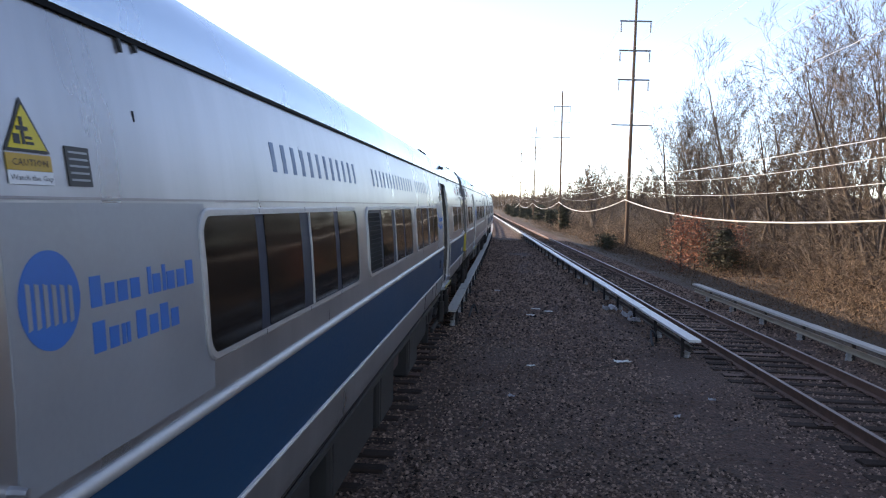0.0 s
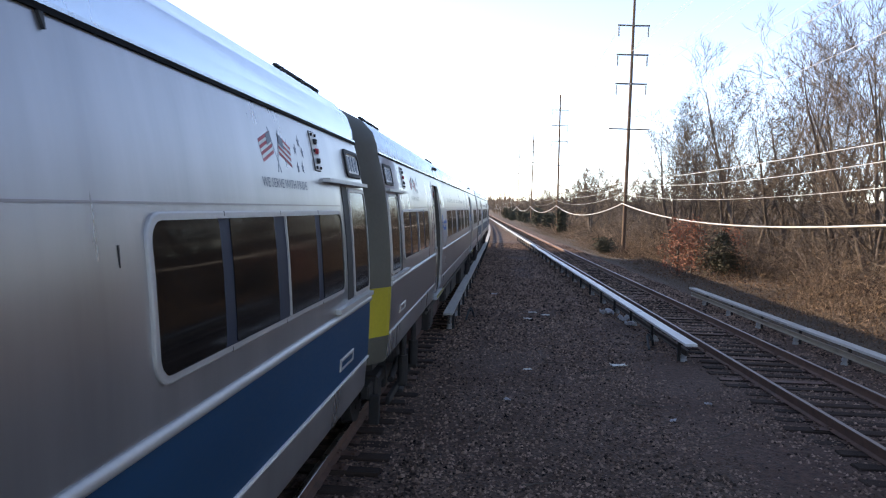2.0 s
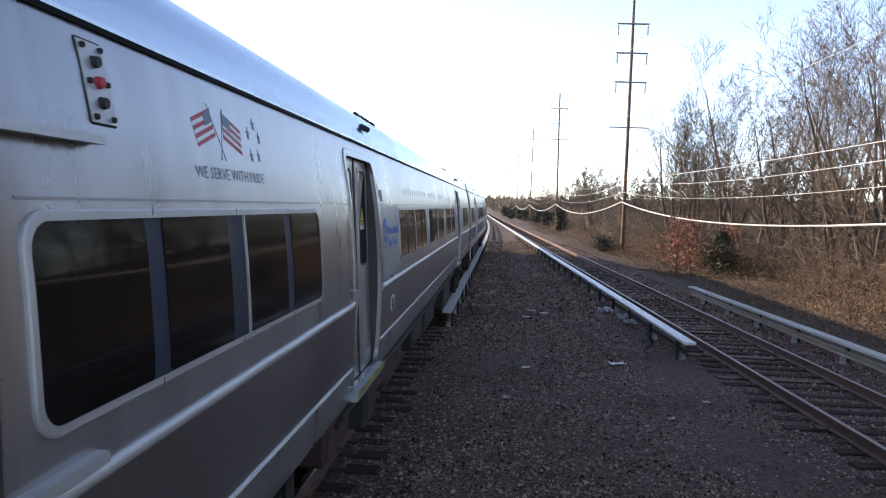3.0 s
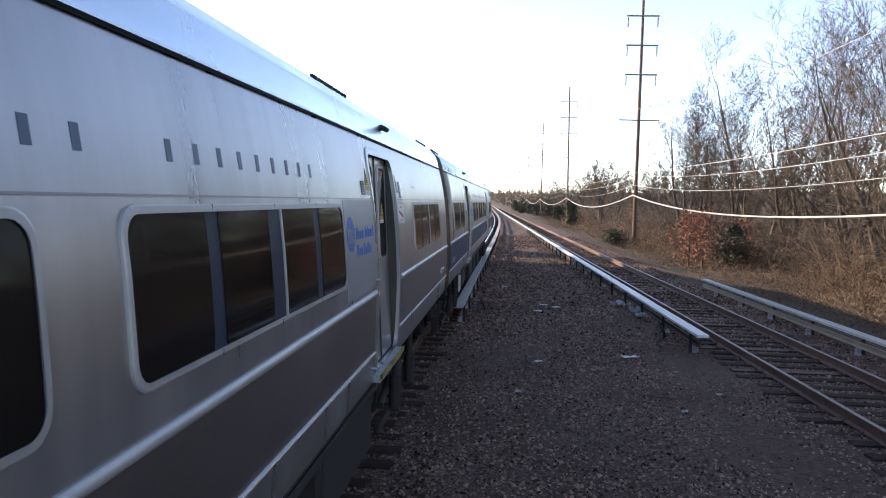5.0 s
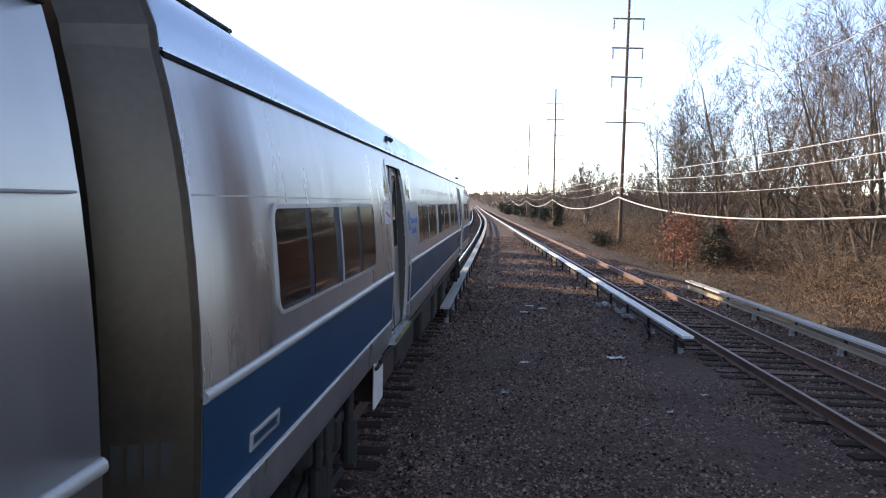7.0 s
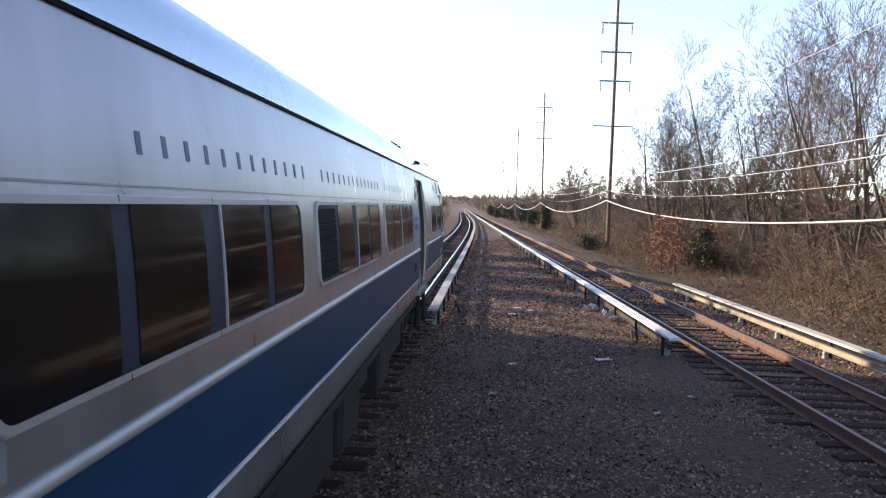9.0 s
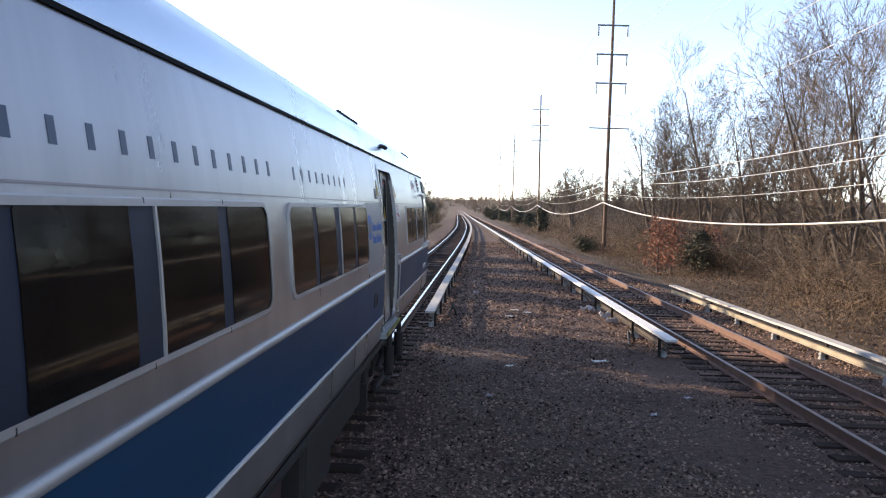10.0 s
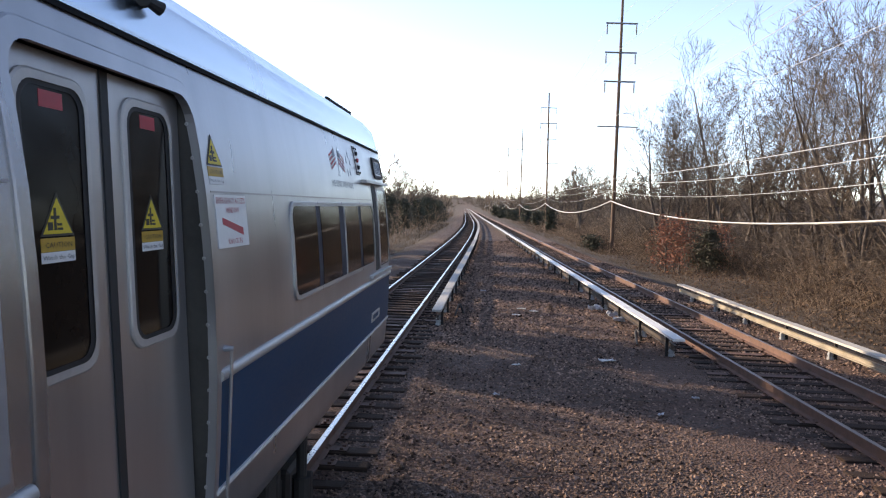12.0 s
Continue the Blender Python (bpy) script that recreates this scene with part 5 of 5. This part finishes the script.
def brambles(name, label, spots, height, mat, seed, radius=0.008, leaves=3):
    """Arching canes that rise, bend over and tangle, with short side twigs and a few dead leaves, in one object."""
    rng = random.Random(seed)
    verts, faces = [], []
    for x, y in spots:
        p = Vector((x, y, ground_height(x, y) - 0.05))
        k = rank(x, y)
        length = height * rng.uniform(0.45, 1.3) * k
        turn = rng.uniform(0, math.tau)
        out = Vector((math.cos(turn), math.sin(turn), 0))
        rise, droop = rng.uniform(0.8, 1.5), rng.uniform(0.15, 0.75)
        d = (out * rng.uniform(0.1, 0.6) + Vector((0, 0, rise))).normalized()
        r = radius * rng.uniform(0.6, 1.4)
        for i in range(5):
            d = (d + out * 0.22 + Vector((rng.gauss(0, 0.16), rng.gauss(0, 0.16), -droop * i * 0.22 + rng.gauss(0, 0.1)))).normalized()
            q = p + d * (length / 5)
            segment(verts, faces, p, q, r * (1 - 0.15 * i), r * (0.85 - 0.15 * i))
            if i:
                w = (d * 0.5 + Vector((rng.gauss(0, 0.7), rng.gauss(0, 0.7), rng.gauss(0.2, 0.5)))).normalized()
                segment(verts, faces, q, q + w * length * rng.uniform(0.08, 0.24), r * 0.55, r * 0.25)
            p = q
    return tagged(mesh_object(name, verts, faces, mat), label, "brush", kind="stuff")


def dead_leaves(name, label, spots, height, mat, seed, size=0.045):
    """Withered leaves still hanging in the brush and lying under it, in one object."""
    rng = random.Random(seed)
    verts, faces = [], []
    for x, y in spots:
        k = rank(x, y)
        c = Vector((x, y, ground_height(x, y) + 0.03 + height * k * rng.random() ** 1.8))
        u = Vector((rng.gauss(0, 1), rng.gauss(0, 1), rng.gauss(0, 0.7))).normalized() * size * rng.uniform(0.5, 1.5)
        w = u.orthogonal().normalized() * size * rng.uniform(0.3, 0.7)
        b = len(verts)
        verts += [c - u, c + w, c + u, c - w]
        faces.append((b, b + 1, b + 2, b + 3))
    return tagged(mesh_object(name, verts, faces, mat), label, "leaves", kind="stuff")


def scatter(n, y0, y1, x0, x1, seed, line, power=1.7):
    rng = random.Random(seed)
    out = []
    for _ in range(n):
        y = y0 + (y1 - y0) * rng.random() ** power
        out.append((line(y)[0] + rng.uniform(x0, x1), y))
    return out


brush("thicket", "dense dry brown thicket of bare stems", scatter(6200, 16, 130, 5.2, 24, 1, right_line), 2.4, 6, BRUSH, 2, 0.011)
brambles("brambles", "tangled arching bare brambles beside the line", scatter(7500, 13, 66, 4.6, 15, 31, right_line, 1.3), 3.0, BRUSH, 32, 0.011)
brambles("brambles", "tangled arching bare brambles beside the line", scatter(4200, 55, 170, 4.4, 20, 33, right_line, 1.2), 3.2, BRUSH, 34, 0.022)
brambles("brambles", "tall tangled vines and saplings at the wood's edge", scatter(2600, 20, 75, 8.5, 22, 35, right_line, 1.2), 6.0, TWIG, 36, 0.012)
dead_leaves("dead_leaves", "withered brown leaves caught in the brush", scatter(26000, 13, 80, 4.2, 15, 37, right_line, 1.3), 2.6, LITTER, 38)
brush("thicket", "dense dry brown thicket of bare stems", scatter(1900, 60, 330, 5.5, 45, 3, right_line, 1.2), 3.4, 6, BRUSH, 4)
brush("thicket", "tall saplings and dry stems between the trees", scatter(1700, 24, 160, 8, 30, 5, right_line), 4.6, 11, TWIG, 6, 0.013)
brush("thicket", "dry brown brush along the far side of the line", scatter(1500, 50, 260, -24, -4.6, 7, left_line), 3.4, 6, BRUSH, 8)
brush("thicket", "bare saplings of the wood beyond the train", scatter(1100, -16, 60, -21, -11, 41, left_line, 1.0), 6.6, 10, TWIG, 42, 0.02)
brush("thicket", "dense bare brush beside the line", scatter(2600, -30, 15, 5.0, 20, 43, right_line, 1.0), 3.4, 7, BRUSH, 44, 0.016)
brush("dry_grass", "pale dry grass along the edge of the ballast", scatter(4200, 14, 120, 3.3, 6.6, 9, right_line), 0.30, 1, GRASS, 10, 0.006)
brush("dry_grass", "pale dry grass along the far side of the line", scatter(2500, 30, 140, -6.5, -3.6, 11, left_line), 0.45, 1, GRASS, 12, 0.006)


def leafy(name, label, category, x, y, height, width, n, mat, seed, size=0.08, cone=0.8):
    """A stem with side branches under a crown of many small leaf blades."""
    rng = random.Random(seed)
    z = ground_height(x, y)
    thing = tagged(new(name), label, category)
    thing.matrix_basis = pose(x, y, z)
    v, f = [], []
    segment(v, f, Vector((0, 0, -0.2)), Vector((0, 0, height * 0.9)), height * 0.02, height * 0.006, 6)
    lv, lf = [], []
    arms = 34
    for a in range(arms):
        t = 0.08 + 0.9 * a / arms
        ang = a * 2.4 + rng.uniform(-0.4, 0.4)
        reach = width / 2 * (1 - cone * t) * rng.uniform(0.55, 1.15)
        p = Vector((0, 0, height * t))
        q = p + Vector((math.cos(ang) * reach, math.sin(ang) * reach, reach * 0.25 + height * 0.03))
        segment(v, f, p, q, height * 0.006, height * 0.002)
        for _ in range(n // arms):
            c = p.lerp(q, rng.uniform(0.15, 1.05)) + Vector((rng.gauss(0, 1), rng.gauss(0, 1), rng.gauss(0, 1))) * width * 0.06
            u = Vector((rng.gauss(0, 1), rng.gauss(0, 1), rng.gauss(0, 1))).normalized() * size * rng.uniform(0.5, 1.3)
            w = u.orthogonal().normalized() * size * rng.uniform(0.25, 0.5)
            b = len(lv)
            lv += [c - u, c + w, c + u, c - w]
            lf.append((b, b + 1, b + 2, b + 3))
    mesh_object("trunk", v, f, BARK, thing)
    mesh_object("crown", lv, lf, mat, thing)
    return thing


leafy("evergreen_shrub", "small dark green cedar in the brush", "shrub", 12.6, 44.2, 2.3, 3.4, 3200, EVERGREEN, 1, 0.10, 0.92)
for _k, (_x, _y, _h) in enumerate(((9.6, 42.0, 3.0), (11.2, 45.5, 3.2), (13.6, 46.0, 2.6))):
    leafy("russet_shrub", "sapling still holding russet dry leaves", "shrub", _x, _y, _h, 2.7, 1000, RED_LEAF, 20 + _k, 0.09, 0.4)
leafy("evergreen_shrub", "dark evergreen bush at the foot of a pole", "shrub", 8.0, 106, 3.4, 1.9, 1800, EVERGREEN, 2, 0.16, 0.3)
leafy("evergreen_shrub", "low dark round bush beside the track", "shrub", 8.2, 61.5, 1.1, 2.2, 900, EVERGREEN, 3, 0.12, 0.3)
_rng = random.Random(17)
for _k in range(11):
    _y = 84 + _k * 12 + _rng.uniform(-3, 3)
    leafy("pine_bush", "dark green pine beside the far curve", "shrub", left_line(_y)[0] - 5.5 - _rng.uniform(0, 4), _y, _rng.uniform(2.6, 4.6), _rng.uniform(2.6, 4.4), 1300, EVERGREEN, 40 + _k, 0.24, 0.55)
# unseen broken row of pines, added beyond the train to patch the low sun
for _k, (_y, _w) in enumerate(((2, 3.6), (8.5, 3.4), (15.5, 3.6), (24.0, 2.7), (27.2, 2.7), (36.5, 2.6), (41.5, 3.0), (47.5, 3.2), (55, 3.4))):
    _x = -17 - _rng.uniform(0, 1.5)
    leafy("pine_tree", "dark green pine added unseen beyond the train to dapple the sun", "tree", _x, _y, (3.1 - 0.407 * _x) * _rng.uniform(0.84, 0.92), _w * 1.35, 2600, EVERGREEN, 80 + _k, 0.34, 0.35)
for _k in range(10):
    _y = 125 + _k * 16 + _rng.uniform(-5, 5)
    leafy("evergreen_shrub", "dark bush along the pole line", "shrub", right_line(_y)[0] + 4.6 + _rng.uniform(0, 4), _y, _rng.uniform(2.0, 3.6), _rng.uniform(3, 4.5), 1000, EVERGREEN, 60 + _k, 0.26, 0.4)


def far_woods():
    """Hazy bare woods that close the view, as countless upright stems with forked tops."""
    rng = random.Random(99)
    verts, faces = [], []
    for _ in range(1900):
        y = rng.uniform(420, 1000)
        side = rng.random()
        x = left_line(y)[0] + (rng.uniform(-200, -14) if side < 0.5 else rng.uniform(14, 220))
        if rng.random() < 0.35:
            y = rng.uniform(1000, 1300)
            x = left_line(y)[0] + rng.uniform(-260, 200)
        h = rng.uniform(8, 15)
        p = Vector((x, y, ground_height(x, y) - (0.5 if y < 900 else 4)))
        q = p + Vector((rng.gauss(0, 0.5), 0, h * 0.5))
        segment(verts, faces, p, q, 0.35, 0.25)
        for _ in range(11):
            t = q + Vector((rng.gauss(0, 2.6), rng.gauss(0, 1.5), h * rng.uniform(-0.25, 0.5)))
            segment(verts, faces, q.lerp(p, rng.uniform(0, 0.7)), t, 0.22, 0.12)
    return tagged(mesh_object("far_woods", verts, faces, TWIG), "distant bare winter woods", "woods", kind="stuff")


far_woods()


# ---------------------------------------------------------------- loose stones and litter on the ballast
def stones():
    """Angular ballast stones lying on the ground, too many to count."""
    rng = random.Random(77)
    verts, faces = [], []
    base = [Vector(v) for v in ((1, 0, -0.2), (0, 1, -0.2), (-1, 0, -0.2), (0, -1, -0.2), (0, 0, 1))]
    tri = ((0, 1, 4), (1, 2, 4), (2, 3, 4), (3, 0, 4))
    for _ in range(100000):
        y = 5.5 + 62 * rng.random() ** 2.3
        x = rng.uniform(left_line(y)[0] + 0.9, right_line(y)[0] + 2.2)
        if noise.noise((x * 0.45, y * 0.3, 5.0)) + rng.uniform(-0.3, 0.3) < -0.38 or abs(x - right_line(y)[0]) < 1.35 and rng.random() < 0.3:
            continue
        r = rng.uniform(0.012, 0.034) * min(2.0, max(1.0, y / 13)) * (1.5 if rng.random() < 0.06 else 1.0)
        m = Euler((rng.uniform(-0.5, 0.5), rng.uniform(-0.5, 0.5), rng.uniform(0, 6))).to_matrix()
        k = [Vector((rng.uniform(0.6, 1.2), rng.uniform(0.6, 1.2), rng.uniform(0.5, 0.9))) for _ in range(5)]
        c = Vector((x, y, ground_height(x, y) + r * 0.1))
        n = len(verts)
        verts += [c + m @ Vector((b.x * q.x, b.y * q.y, b.z * q.z)) * r for b, q in zip(base, k)]
        faces += [tuple(n + i for i in f) for f in tri]
    mat = piece_material("ballast_stone", (0.010, 0.0056, 0.0043), (0.41, 0.275, 0.212))
    return tagged(mesh_object("ballast_stones", verts, faces, mat), "loose dark grey ballast stones", "ballast", kind="stuff")


stones()

PAPER = material("crumpled_white_paper", (0.66, 0.66, 0.62), 0.8, 0, 0.12, 20, 90, 0.3)
CAN = material("faded_litter", (0.40, 0.40, 0.42), 0.6, 0, 0.3, 20, 90, 0.2)


def scrap(x, y, w, d, h, mat, seed, label):
    """A crumpled scrap: a bent sheet with thickness and uneven corners."""
    rng = random.Random(seed)
    n = 5
    top = [(-w / 2 + w * i / n + rng.uniform(-1, 1) * w * 0.05, -d / 2 + d * j / n + rng.uniform(-1, 1) * d * 0.05, rng.uniform(0.15, 1.0) * h + 0.004) for j in range(n + 1) for i in range(n + 1)]
    verts = top + [(a, b, c - 0.003) for a, b, c in top]
    k = (n + 1) ** 2
    faces = []
    for j in range(n):
        for i in range(n):
            q = (j * (n + 1) + i, j * (n + 1) + i + 1, (j + 1) * (n + 1) + i + 1, (j + 1) * (n + 1) + i)
            faces += [q, tuple(k + v for v in reversed(q))]
    ob = mesh_object("litter", verts, faces, mat)
    ob.matrix_basis = pose(x, y, ground_height(x, y) + 0.012, 0, 0, rng.uniform(0, 360))
    return tagged(ob, label, "litter", "litter on the ballast")


scrap(2.39, 15.06, 0.30, 0.20, 0.05, PAPER, 1, "crumpled white paper lying on the ballast")
for _k, (_x, _y, _w) in enumerate(((0.95, 22.5, 0.26), (1.3, 22.0, 0.24), (0.75, 21.2, 0.22), (0.55, 14.4, 0.16), (3.4, 12.3, 0.12), (-0.25, 27.0, 0.2), (0.15, 12.0, 0.12), (2.6, 11.2, 0.12))):
    scrap(_x, _y, _w, _w * 0.6, 0.04, PAPER if _k < 4 else CAN, 10 + _k, "small pale scrap of litter on the ballast")


def stick(x, y, length, turn, seed):
    """A crooked fallen twig with two side shoots."""
    rng = random.Random(seed)
    v, f = [], []
    p, d = Vector((0, 0, 0.012)), Vector((1, 0, 0))
    for i in range(6):
        d = (d + Vector((rng.gauss(0, 0.12), rng.gauss(0, 0.25), rng.gauss(0.02, 0.06)))).normalized()
        q = p + d * (length / 6)
        q.z = max(0.008, q.z)
        segment(v, f, p, q, 0.012 - 0.0014 * i, 0.0106 - 0.0014 * i, 6)
        if i in (2, 4):
            segment(v, f, q, q + Vector((0.6, rng.choice((-0.7, 0.7)), 0.15)) * length * 0.22, 0.006, 0.003, 5)
        p = q
    ob = mesh_object("fallen_stick", v, f, BARK, smooth=True)
    ob.matrix_basis = pose(x, y, ground_height(x, y) + 0.012, 0, 0, turn)
    return tagged(ob, "dark crooked stick lying on the ballast", "stick", "sticks on the ballast")


for _k, (_x, _y, _l, _a) in enumerate(((0.95, 15.1, 0.8, 20), (1.5, 14.3, 0.9, -10), (2.1, 12.2, 1.0, -35), (0.3, 8.3, 0.5, 40), (-0.3, 10.2, 0.5, 70), (3.0, 10.4, 0.6, 15))):
    stick(_x, _y, _l, _a, 50 + _k)


def loop_cable(x, y):
    """A stiff black jumper cable looping up beside the end of the third rail."""
    pts = [Vector((x + 0.02 * k, y + 0.3 * math.sin(k * 0.5) + k * 0.09, 0.03 + 0.24 * math.sin(k * math.pi / 10))) for k in range(11)]
    v, f = [], []
    for a, b in zip(pts, pts[1:]):
        segment(v, f, a, b, 0.028, 0.028, 8)
    return tagged(mesh_object("jumper_cable", v, f, RUBBER, smooth=True), "black jumper cable looping out of the ballast", "cable")


loop_cable(-0.95, 20.6)
loop_cable(3.35, 17.0)
for _k, (_x, _y, _w, _h) in enumerate(((3.15, 22.5, 0.42, 0.20), (3.45, 21.3, 0.30, 0.22), (3.5, 20.6, 0.26, 0.14))):
    scrap(_x, _y, _w, _w * 0.7, _h, CAN, 30 + _k, "pale torn bag caught beside the third rail")


# ---------------------------------------------------------------- what moves
def motions():
    """The train rolls past towards and behind the camera, slowing; its wheels turn with it."""
    turns = [0.0]
    for i in range(1, 361):
        if rolled(i / 30) - rolled(turns[-1]) > 0.42:
            turns.append(i / 30)
    turns.append(12.0)
    for base, car, wheelsets in CARS:
        walk(car, [(t, car_pose(base + CAR_LEN / 2 - r)) for t, r in ROLLED])
        for w, y in wheelsets:
            walk(w, [(t, pose(0, y, 0.657, math.degrees((rolled(t) + 8) / 0.457))) for t in turns])


motions()
